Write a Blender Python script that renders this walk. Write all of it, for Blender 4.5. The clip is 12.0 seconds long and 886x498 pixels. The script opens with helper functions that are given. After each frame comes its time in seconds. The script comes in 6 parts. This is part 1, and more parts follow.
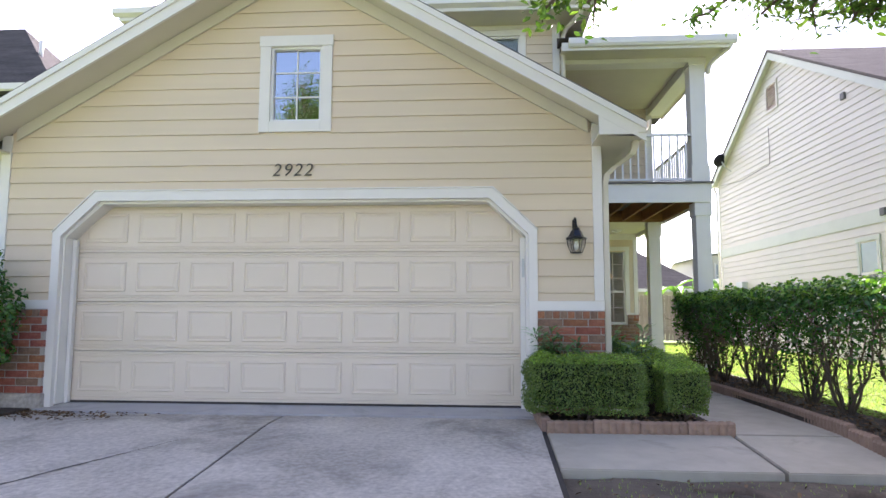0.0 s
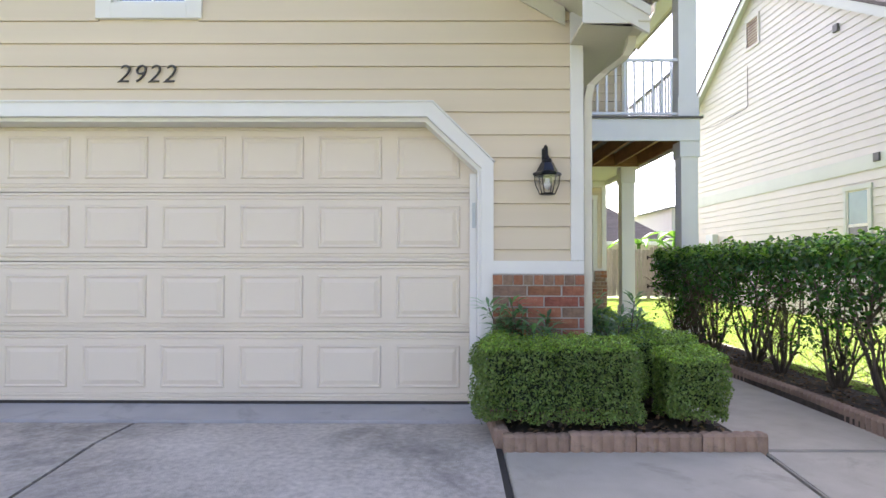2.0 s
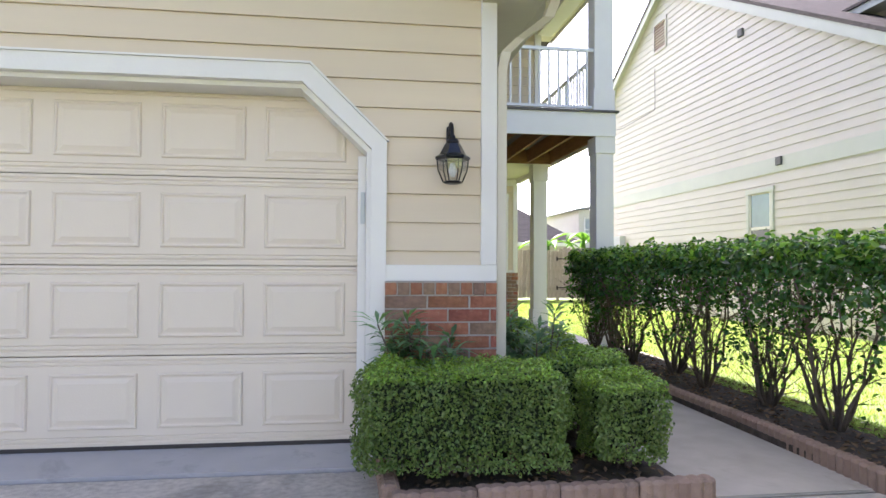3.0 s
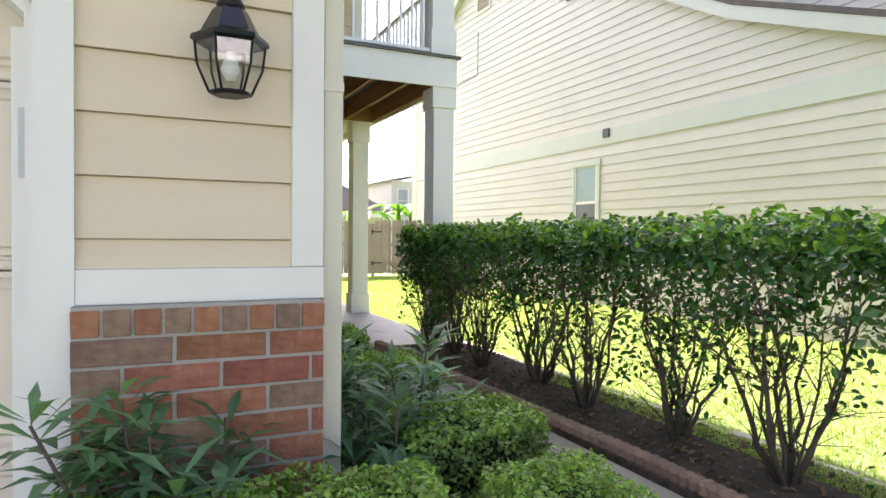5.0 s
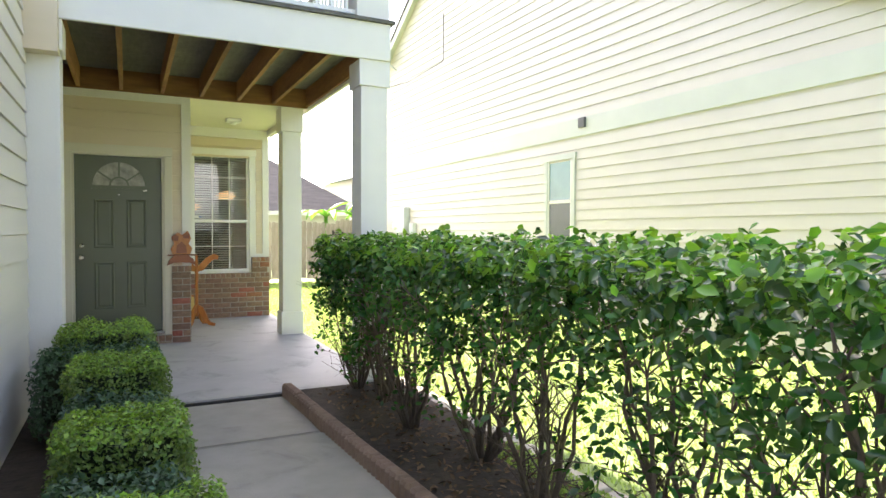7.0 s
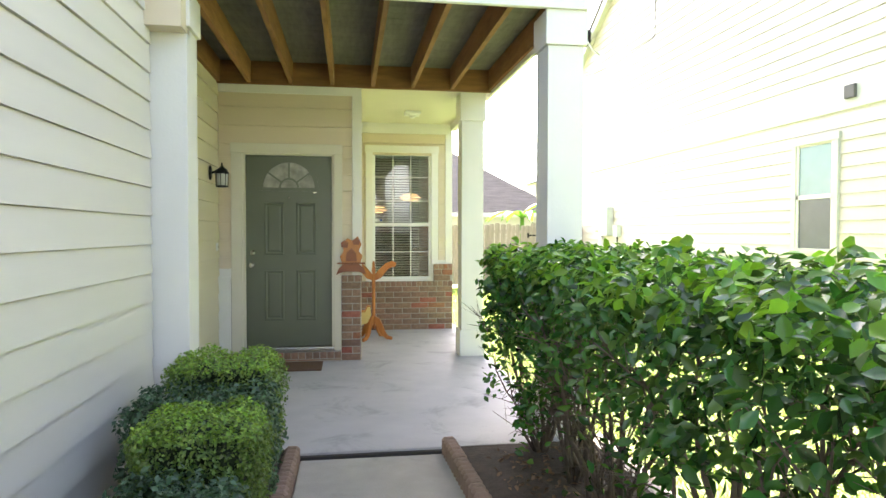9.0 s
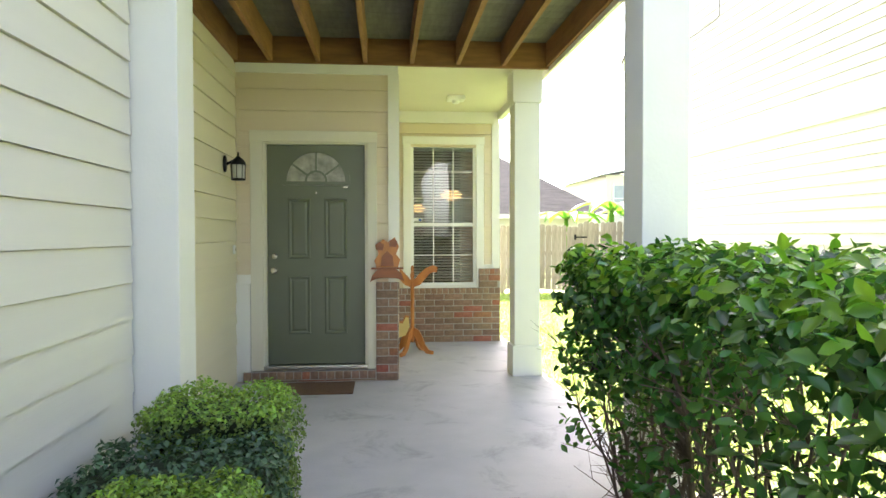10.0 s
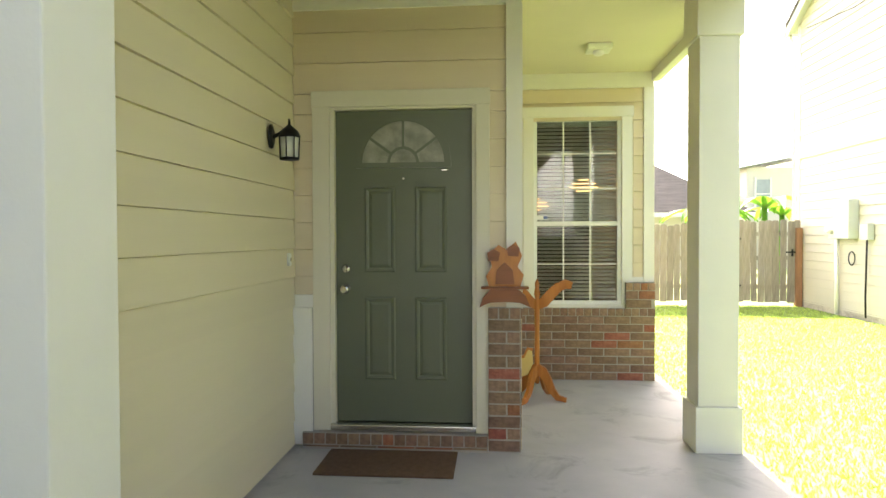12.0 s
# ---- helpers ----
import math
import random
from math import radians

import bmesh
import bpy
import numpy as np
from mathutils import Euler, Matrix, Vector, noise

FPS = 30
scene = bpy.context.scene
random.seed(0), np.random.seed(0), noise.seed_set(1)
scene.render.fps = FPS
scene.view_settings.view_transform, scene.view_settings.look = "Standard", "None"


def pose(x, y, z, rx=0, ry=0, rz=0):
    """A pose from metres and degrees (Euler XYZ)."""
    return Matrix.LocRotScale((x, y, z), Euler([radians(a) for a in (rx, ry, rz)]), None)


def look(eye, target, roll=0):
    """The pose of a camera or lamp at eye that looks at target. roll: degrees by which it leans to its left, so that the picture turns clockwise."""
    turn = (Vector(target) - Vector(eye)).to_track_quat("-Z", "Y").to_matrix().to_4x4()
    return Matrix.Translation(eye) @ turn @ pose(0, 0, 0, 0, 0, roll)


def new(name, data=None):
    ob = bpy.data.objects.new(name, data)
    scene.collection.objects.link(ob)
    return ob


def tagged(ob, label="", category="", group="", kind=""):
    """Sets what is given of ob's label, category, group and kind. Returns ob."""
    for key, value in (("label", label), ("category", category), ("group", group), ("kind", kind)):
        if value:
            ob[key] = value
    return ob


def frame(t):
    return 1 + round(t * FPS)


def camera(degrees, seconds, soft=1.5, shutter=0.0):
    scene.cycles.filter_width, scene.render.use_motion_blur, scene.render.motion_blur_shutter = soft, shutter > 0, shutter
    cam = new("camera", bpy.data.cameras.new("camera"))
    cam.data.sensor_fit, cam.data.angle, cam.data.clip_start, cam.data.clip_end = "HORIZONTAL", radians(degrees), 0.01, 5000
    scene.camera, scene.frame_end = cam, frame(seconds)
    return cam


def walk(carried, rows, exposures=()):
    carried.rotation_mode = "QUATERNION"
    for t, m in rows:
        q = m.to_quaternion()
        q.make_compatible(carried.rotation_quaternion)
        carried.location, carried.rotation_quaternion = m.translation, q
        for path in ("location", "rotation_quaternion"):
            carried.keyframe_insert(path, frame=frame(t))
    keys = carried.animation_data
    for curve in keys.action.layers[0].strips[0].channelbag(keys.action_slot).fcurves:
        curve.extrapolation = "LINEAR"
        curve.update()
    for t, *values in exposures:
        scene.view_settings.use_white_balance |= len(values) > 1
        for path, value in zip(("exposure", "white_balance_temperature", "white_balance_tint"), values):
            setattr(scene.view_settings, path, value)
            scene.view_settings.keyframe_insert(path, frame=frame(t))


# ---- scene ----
cam = camera(70.0, 12.0)
PATH = [
    (0, (0.982, 0.379, 0.972), (0.847, 2.365, 1.17), 0.2),
    (0.5, (0.991, 0.839, 0.983), (0.855, 2.83, 1.121), 0.1),
    (1, (1.033, 1.276, 1.005), (0.897, 3.27, 1.078), 0.1),
    (1.5, (1.12, 1.716, 1.038), (1.014, 3.712, 1.086), 0.1),
    (2, (1.16, 2.183, 1.058), (1.149, 4.182, 1.106), 0.1),
    (2.5, (1.251, 2.642, 1.075), (1.381, 4.637, 1.124), 0.1),
    (3, (1.339, 3.08, 1.086), (1.605, 5.061, 1.135), 0.3),
    (3.5, (1.391, 3.519, 1.125), (1.799, 5.476, 1.174), 0.4),
    (3.7, (1.421, 3.692, 1.129), (1.894, 5.635, 1.178), 0.6),
    (5.5, (1.857, 5.24, 1.216), (2.804, 7.0, 1.150), 0.6),
    (6, (2.107, 5.54, 1.256), (3.115, 7.266, 1.201), 0.8),
    (6.5, (2.40, 5.87, 1.290), (3.392, 7.605, 1.240), 0.5),
    (7, (2.718, 6.013, 1.322), (3.609, 7.803, 1.269), 0.2),
    (7.2, (2.809, 6.097, 1.317), (3.646, 7.912, 1.265), -0.1),
    (8.0, (3.10, 6.52, 1.345), (3.70, 8.43, 1.295), 0.0),
    (8.8, (3.275, 7.109, 1.368), (3.608, 9.08, 1.316), 0.2),
    (9, (3.272, 7.305, 1.371), (3.564, 9.282, 1.319), 0.1),
    (9.5, (3.276, 7.799, 1.332), (3.506, 9.786, 1.291), 0.0),
    (10, (3.274, 8.277, 1.341), (3.455, 10.269, 1.299), -0.1),
    (10.5, (3.256, 8.746, 1.364), (3.305, 10.745, 1.323), -0.1),
    (11, (3.297, 9.245, 1.364), (3.222, 11.243, 1.325), -0.2),
    (11.5, (3.267, 9.714, 1.363), (3.129, 11.709, 1.323), -0.1),
    (12, (3.233, 10.171, 1.363), (3.067, 12.163, 1.324), -0.2),
]
EXPOSURES = [(0.0, 1.46, 6230, 27), (2.0, 1.70, 6350, 27), (3.5, 1.74, 6450, 27), (5.5, 1.98, 6850, 21), (6.5, 2.22, 6750, 20), (7.2, 2.34, 6780, 19), (9.0, 2.77, 6850, 17), (10.5, 2.73, 6950, 15), (12.0, 2.57, 7600, 15)]
walk(cam, [(t, look(eye, target, roll)) for t, eye, target, roll in PATH], EXPOSURES)

# ---- world, sun and exposure ----
SUN_ELEV, SUN_ROT = 42.0, -1.2
world = bpy.data.worlds.new("sky")
scene.world = world
world.use_nodes = True
wn = world.node_tree.nodes
sky = wn.new("ShaderNodeTexSky")
sky.sky_type, sky.sun_disc = "NISHITA", False
sky.sun_elevation, sky.sun_rotation = radians(SUN_ELEV), radians(SUN_ROT)
sky.air_density, sky.dust_density, sky.ozone_density = 1.0, 2.0, 1.0
wn["Background"].inputs["Strength"].default_value = 0.15
# thin bright clouds over the blue
wl = world.node_tree.links
wtc, wns, wrg, wmx = wn.new("ShaderNodeTexCoord"), wn.new("ShaderNodeTexNoise"), wn.new("ShaderNodeMapRange"), wn.new("ShaderNodeMix")
wns.inputs["Scale"].default_value, wns.inputs["Detail"].default_value = 3.5, 7
wrg.inputs["From Min"].default_value, wrg.inputs["From Max"].default_value = 0.50, 0.68
wmx.data_type = "RGBA"
wbw, wgn = wn.new("ShaderNodeRGBToBW"), wn.new("ShaderNodeMath")
wgn.operation = "MULTIPLY"
wgn.inputs[1].default_value = 1.9
wl.new(sky.outputs["Color"], wbw.inputs["Color"])
wl.new(wbw.outputs["Val"], wgn.inputs[0])
wl.new(wgn.outputs["Value"], wmx.inputs["B"])
wl.new(wtc.outputs["Generated"], wns.inputs["Vector"])
wl.new(wns.outputs["Fac"], wrg.inputs["Value"])
wl.new(wrg.outputs["Result"], wmx.inputs["Factor"])
wl.new(sky.outputs["Color"], wmx.inputs["A"])
wl.new(wmx.outputs["Result"], wn["Background"].inputs["Color"])

sun = new("sun", bpy.data.lights.new("sun", "SUN"))
sun.data.energy, sun.data.angle, sun.data.color = 5.0, radians(0.6), (1.0, 0.94, 0.84)
ce, se = math.cos(radians(SUN_ELEV)), math.sin(radians(SUN_ELEV))
sun.matrix_world = look((ce * math.sin(radians(SUN_ROT)) * 60, ce * math.cos(radians(SUN_ROT)) * 60, se * 60), (0, 0, 0))


# ---- materials ----
def mat(name, colour, rough=0.6, vary=0.12, scale=6.0, bump=0.15, fine=60.0, stretch=(1, 1, 1), each=0.0,
        island=0.0, second=None, amount=0.5, metal=0.0, spec=0.4, coarse=1.2, translucent=0.0, hue=0.0, stain=None):
    """Principled surface: colour varied at two scales, with a fine bump; each / island vary piece by piece."""
    m = bpy.data.materials.new(name)
    m.use_nodes = True
    nt = m.node_tree
    n, l = nt.nodes, nt.links
    p = n["Principled BSDF"]
    p.inputs["Roughness"].default_value = rough
    p.inputs["Metallic"].default_value = metal
    p.inputs["Specular IOR Level"].default_value = spec
    tc = n.new("ShaderNodeTexCoord")
    mp = n.new("ShaderNodeMapping")
    mp.inputs["Scale"].default_value = stretch
    l.new(tc.outputs["Object"], mp.inputs["Vector"])
    big = n.new("ShaderNodeTexNoise")
    big.inputs["Scale"].default_value, big.inputs["Detail"].default_value = coarse, 5
    l.new(mp.outputs["Vector"], big.inputs["Vector"])
    mid = n.new("ShaderNodeTexNoise")
    mid.inputs["Scale"].default_value, mid.inputs["Detail"].default_value = scale, 6
    l.new(mp.outputs["Vector"], mid.inputs["Vector"])
    add = n.new("ShaderNodeMath")
    add.operation = "ADD"
    l.new(big.outputs["Fac"], add.inputs[0])
    l.new(mid.outputs["Fac"], add.inputs[1])
    rng = n.new("ShaderNodeMapRange")
    rng.inputs["From Min"].default_value, rng.inputs["From Max"].default_value = 0.65, 1.35
    l.new(add.outputs[0], rng.inputs["Value"])
    mix = n.new("ShaderNodeMix")
    mix.data_type = "RGBA"
    c = Vector(colour[:3])
    if second is None:
        a, b = c * (1 - vary), c * (1 + vary)
    else:
        a, b = c, Vector(second[:3])
    mix.inputs["A"].default_value, mix.inputs["B"].default_value = (*a, 1), (*b, 1)
    l.new(rng.outputs["Result"], mix.inputs["Factor"])
    col = mix.outputs["Result"]
    if stain:
        # blotches with a shape of their own: colour, size, threshold from and to, strength
        sc, ss, lo, hi, sk = stain
        sn = n.new("ShaderNodeTexNoise")
        sn.inputs["Scale"].default_value, sn.inputs["Detail"].default_value, sn.inputs["Roughness"].default_value = ss, 9, 0.68
        sn.inputs["Distortion"].default_value = 0.6
        l.new(mp.outputs["Vector"], sn.inputs["Vector"])
        sr = n.new("ShaderNodeMapRange")
        sr.inputs["From Min"].default_value, sr.inputs["From Max"].default_value, sr.inputs["To Max"].default_value = lo, hi, sk
        l.new(sn.outputs["Fac"], sr.inputs["Value"])
        sm = n.new("ShaderNodeMix")
        sm.data_type = "RGBA"
        sm.inputs["B"].default_value = (*sc, 1)
        l.new(sr.outputs["Result"], sm.inputs["Factor"])
        l.new(col, sm.inputs["A"])
        col = sm.outputs["Result"]
    if each or island or hue:
        hsv = n.new("ShaderNodeHueSaturation")
        l.new(col, hsv.inputs["Color"])
        if each:
            src = n.new("ShaderNodeObjectInfo").outputs["Random"]
        else:
            src = n.new("ShaderNodeNewGeometry").outputs["Random Per Island"]
        r2 = n.new("ShaderNodeMapRange")
        k = each or island
        r2.inputs["To Min"].default_value, r2.inputs["To Max"].default_value = 1 - k, 1 + k
        l.new(src, r2.inputs["Value"])
        l.new(r2.outputs["Result"], hsv.inputs["Value"])
        if hue:
            wnz = n.new("ShaderNodeTexWhiteNoise")
            wnz.noise_dimensions = "1D"
            l.new(src, wnz.inputs["W"])
            r3 = n.new("ShaderNodeMapRange")
            r3.inputs["To Min"].default_value, r3.inputs["To Max"].default_value = 0.5 - hue, 0.5 + hue
            l.new(wnz.outputs["Value"], r3.inputs["Value"])
            l.new(r3.outputs["Result"], hsv.inputs["Hue"])
        col = hsv.outputs["Color"]
    l.new(col, p.inputs["Base Color"])
    if bump:
        fn = n.new("ShaderNodeTexNoise")
        fn.inputs["Scale"].default_value, fn.inputs["Detail"].default_value = fine, 4
        l.new(mp.outputs["Vector"], fn.inputs["Vector"])
        bp = n.new("ShaderNodeBump")
        bp.inputs["Strength"].default_value, bp.inputs["Distance"].default_value = bump, 0.01
        l.new(fn.outputs["Fac"], bp.inputs["Height"])
        l.new(bp.outputs["Normal"], p.inputs["Normal"])
    if translucent:
        tr = n.new("ShaderNodeBsdfTranslucent")
        bright = n.new("ShaderNodeMix")
        bright.data_type = "RGBA"
        bright.blend_type = "MULTIPLY"
        bright.inputs["Factor"].default_value = 1.0
        bright.inputs["B"].default_value = (2.2, 2.4, 1.0, 1)
        l.new(col, bright.inputs["A"])
        l.new(bright.outputs["Result"], tr.inputs["Color"])
        ms = n.new("ShaderNodeMixShader")
        ms.inputs["Fac"].default_value = translucent
        l.new(p.outputs[0], ms.inputs[1])
        l.new(tr.outputs[0], ms.inputs[2])
        l.new(ms.outputs[0], n["Material Output"].inputs["Surface"])
    return m


def glass_mat(name, tint=(0.9, 0.95, 0.95), rough=0.0, clear=0.75, ior=1.9):
    """Thin pane: a see-through share and a mirror share by Fresnel."""
    m = bpy.data.materials.new(name)
    m.use_nodes = True
    n, l = m.node_tree.nodes, m.node_tree.links
    n.remove(n["Principled BSDF"])
    tr, gl = n.new("ShaderNodeBsdfTransparent"), n.new("ShaderNodeBsdfGlossy")
    tr.inputs["Color"].default_value = (*[c * clear for c in tint], 1)
    gl.inputs["Roughness"].default_value = rough
    mx = n.new("ShaderNodeMixShader")
    mx.inputs[0].default_value = 0.07
    if ior:
        fr = n.new("ShaderNodeFresnel")
        fr.inputs["IOR"].default_value = ior
        l.new(fr.outputs[0], mx.inputs[0])
    l.new(tr.outputs[0], mx.inputs[1])
    l.new(gl.outputs[0], mx.inputs[2])
    l.new(mx.outputs[0], n["Material Output"].inputs["Surface"])
    return m


def glow(name, colour, power):
    m = bpy.data.materials.new(name)
    m.use_nodes = True
    p = m.node_tree.nodes["Principled BSDF"]
    p.inputs["Base Color"].default_value = (*colour, 1)
    p.inputs["Emission Color"].default_value = (*colour, 1)
    p.inputs["Emission Strength"].default_value = power
    return m


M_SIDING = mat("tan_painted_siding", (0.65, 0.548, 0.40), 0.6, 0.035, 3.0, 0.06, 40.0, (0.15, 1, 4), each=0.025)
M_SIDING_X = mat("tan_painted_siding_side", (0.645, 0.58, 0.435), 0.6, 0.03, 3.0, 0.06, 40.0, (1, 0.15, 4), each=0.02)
# the same tan paint, with the whitening of the sky light in its colour
M_SIDING_SKYLIT = mat("skylit_tan_siding", (0.665, 0.625, 0.54), 0.6, 0.03, 3.0, 0.08, 40.0, (1, 0.15, 4), each=0.02)
M_TRIM = mat("white_trim_paint", (0.725, 0.705, 0.65), 0.5, 0.03, 5.0, 0.10, 50.0)
M_CREAM = mat("cream_soffit_paint", (0.62, 0.58, 0.465), 0.6, 0.03, 4.0, 0.08, 40.0)
M_GARAGE = mat("beige_garage_door_paint", (0.685, 0.598, 0.48), 0.42, 0.03, 2.5, 0.10, 120.0)
M_DOOR = mat("olive_door_paint", (0.105, 0.118, 0.082), 0.38, 0.06, 3.0, 0.10, 90.0)
M_CONC = mat("weathered_concrete", (0.34, 0.31, 0.27), 0.85, 0.2, 26.0, 0.7, 130.0, second=(0.66, 0.605, 0.535), coarse=1.1, stain=((0.17, 0.152, 0.138), 0.95, 0.50, 0.66, 0.7))
M_WALKC = mat("light_concrete", (0.36, 0.33, 0.275), 0.85, 0.1, 6.0, 0.3, 110.0, second=(0.47, 0.435, 0.365), coarse=0.8, stain=((0.20, 0.18, 0.15), 2.2, 0.56, 0.72, 0.5))
M_PORCH = mat("smooth_porch_concrete", (0.38, 0.37, 0.365), 0.62, 0.1, 4.0, 0.12, 60.0, second=(0.47, 0.455, 0.445), coarse=0.8, stain=((0.22, 0.21, 0.20), 2.4, 0.54, 0.70, 0.7))
M_DARK = mat("dark_filler_and_unlit_room", (0.05, 0.045, 0.04), 0.9)
M_CRACK = mat("dark_crack_patch", (0.11, 0.10, 0.092), 0.9, 0.25, 30.0, 0.5, 80.0)
M_SOIL = mat("dark_mulch_soil", (0.035, 0.026, 0.020), 0.95, 0.4, 14.0, 1.0, 40.0, second=(0.10, 0.075, 0.055))
M_DIRT = mat("bare_dry_dirt", (0.068, 0.054, 0.042), 0.95, 0.3, 8.0, 0.9, 40.0, second=(0.155, 0.128, 0.10))
M_GRASSBASE = mat("lawn_ground", (0.17, 0.245, 0.085), 0.9, 0.2, 9.0, 0.8, 70.0, second=(0.30, 0.37, 0.14), coarse=0.5)
M_GRASS = mat("grass_blades", (0.18, 0.265, 0.09), 0.6, 0.2, 4.0, 0.0, island=0.35, second=(0.31, 0.38, 0.15), translucent=0.35)
M_BRICK = mat("red_brown_brick", (0.20, 0.075, 0.05), 0.92, 0.25, 24.0, 0.5, 70.0, (1, 1, 1.4), second=(0.37, 0.15, 0.095), each=0.16, hue=0.016, spec=0.15, stain=((0.42, 0.27, 0.20), 22.0, 0.58, 0.68, 0.6), coarse=7.0)
M_BRICKDARK = mat("brown_flashed_brick", (0.14, 0.09, 0.066), 0.92, 0.25, 24.0, 0.5, 70.0, (1, 1, 1.4), second=(0.31, 0.195, 0.138), each=0.18, hue=0.01, spec=0.15, coarse=5.0)
M_BRICKTAN = mat("orange_tan_brick", (0.23, 0.095, 0.05), 0.92, 0.25, 24.0, 0.5, 70.0, (1, 1, 1.4), second=(0.38, 0.19, 0.105), each=0.16, hue=0.01, spec=0.15, coarse=5.0)
M_MORTAR = mat("grey_mortar", (0.36, 0.33, 0.295), 0.9, 0.12, 20.0, 0.5, 90.0)
M_KERB = mat("tan_scalloped_edging", (0.225, 0.145, 0.105), 0.9, 0.2, 9.0, 0.7, 60.0, second=(0.35, 0.24, 0.175), each=0.14, stain=((0.12, 0.095, 0.075), 6.0, 0.54, 0.70, 0.6))
M_SHINGLE = mat("brown_roof_shingles", (0.055, 0.050, 0.050), 0.95, 0.3, 9.0, 0.8, 30.0, (1, 6, 6), second=(0.125, 0.112, 0.108), spec=0.15)
M_BLACK = mat("black_lantern_metal", (0.018, 0.018, 0.019), 0.4, 0.2, 20.0, 0.1, 80.0, metal=0.6)
M_LANTERN = mat("dark_glossy_lantern_metal", (0.05, 0.052, 0.06), 0.22, 0.1, 20.0, 0.05, 80.0, metal=0.8)
M_NUMBER = mat("dark_metal_numbers", (0.075, 0.068, 0.06), 0.45, 0.2, 20.0, 0.1, 80.0, metal=0.4)
M_STEEL = mat("satin_nickel", (0.62, 0.60, 0.56), 0.25, 0.05, 20.0, 0.03, 80.0, metal=1.0)
M_LUMBER = mat("brown_treated_lumber", (0.155, 0.072, 0.026), 0.7, 0.3, 5.0, 0.3, 40.0, (6, 1, 6), second=(0.30, 0.15, 0.055), each=0.2)
M_LUMBER_X = mat("brown_treated_ledger", (0.165, 0.075, 0.027), 0.7, 0.3, 5.0, 0.3, 40.0, (1, 6, 6), second=(0.31, 0.15, 0.055), each=0.15)
M_DECK = mat("grey_deck_underside", (0.10, 0.095, 0.085), 0.8, 0.2, 5.0, 0.3, 40.0, (6, 1, 1), second=(0.17, 0.16, 0.14), each=0.12)
M_WOOD = mat("orange_varnished_wood", (0.33, 0.105, 0.022), 0.35, 0.2, 5.0, 0.1, 40.0, (5, 5, 1), second=(0.52, 0.20, 0.05))
M_WOODDARK = mat("dark_stained_wood", (0.17, 0.048, 0.016), 0.4, 0.2, 5.0, 0.1, 40.0, (1, 5, 5), second=(0.27, 0.085, 0.028))
M_FENCE = mat("grey_weathered_cedar", (0.205, 0.178, 0.15), 0.9, 0.2, 5.0, 0.5, 40.0, (8, 8, 1), second=(0.35, 0.315, 0.275), each=0.18)
M_NSIDING = mat("cream_vinyl_siding", (0.57, 0.535, 0.465), 0.5, 0.03, 2.0, 0.08, 60.0, each=0.012)
M_NBAND = mat("pale_green_band", (0.535, 0.555, 0.495), 0.55, 0.04, 3.0, 0.06, 60.0)
M_BLIND = mat("white_blind_slats", (0.78, 0.77, 0.70), 0.5, 0.03)
M_ROOM = mat("dim_room_walls", (0.075, 0.066, 0.056), 0.8, 0.05)
M_MAT = mat("brown_coir_mat", (0.15, 0.085, 0.05), 0.95, 0.25, 30.0, 0.9, 200.0)
M_PLASTIC = mat("white_plastic", (0.75, 0.75, 0.72), 0.35, 0.02, bump=0.0)
M_METERBOX = mat("grey_meter_box", (0.50, 0.53, 0.52), 0.5, 0.04)
M_LOUVRE = mat("reddish_louvre", (0.30, 0.17, 0.14), 0.6, 0.08)
M_GLASS = glass_mat("window_glass", ior=1.5, clear=0.9)
M_GLASSR = glass_mat("coated_window_glass", ior=7.0)
M_GLASSB = glass_mat("clear_lantern_glass", (1, 1, 1), 0.05, 0.95, None)
M_LEAF_HEDGE = mat("hedge_leaf", (0.022, 0.066, 0.016), 0.27, 0.2, 5.0, 0.0, island=0.55, second=(0.058, 0.145, 0.032), translucent=0.28, spec=0.6, hue=0.03)
M_LEAF_TOP = mat("lighter_hedge_leaf", (0.085, 0.20, 0.02), 0.3, 0.2, 5.0, 0.0, island=0.4, second=(0.165, 0.31, 0.036), translucent=0.32, spec=0.45, hue=0.02)
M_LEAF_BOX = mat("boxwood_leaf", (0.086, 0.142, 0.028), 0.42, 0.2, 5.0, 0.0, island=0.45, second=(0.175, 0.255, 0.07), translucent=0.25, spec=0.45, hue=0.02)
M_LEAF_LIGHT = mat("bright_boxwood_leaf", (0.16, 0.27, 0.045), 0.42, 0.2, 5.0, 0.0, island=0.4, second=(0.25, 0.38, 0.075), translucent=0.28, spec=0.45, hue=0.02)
M_LEAF_BLUE = mat("bluegreen_shrub_leaf", (0.038, 0.088, 0.042), 0.42, 0.2, 5.0, 0.0, island=0.4, second=(0.085, 0.15, 0.085), translucent=0.18, spec=0.45, hue=0.015)
M_LEAF_OLE = mat("long_narrow_leaf", (0.058, 0.135, 0.062), 0.38, 0.2, 5.0, 0.0, island=0.4, second=(0.14, 0.25, 0.13), translucent=0.3, spec=0.45)
M_LEAF_OAK = mat("oak_leaf", (0.035, 0.085, 0.016), 0.45, 0.2, 5.0, 0.0, island=0.5, second=(0.09, 0.16, 0.03), translucent=0.3, hue=0.02)
M_BARK = mat("grey_brown_bark", (0.085, 0.062, 0.045), 0.9, 0.3, 14.0, 0.8, 50.0, (4, 4, 1), second=(0.17, 0.13, 0.10))
M_LITTER = mat("dry_leaf_litter", (0.16, 0.10, 0.055), 0.9, 0.3, island=0.5, bump=0.0)
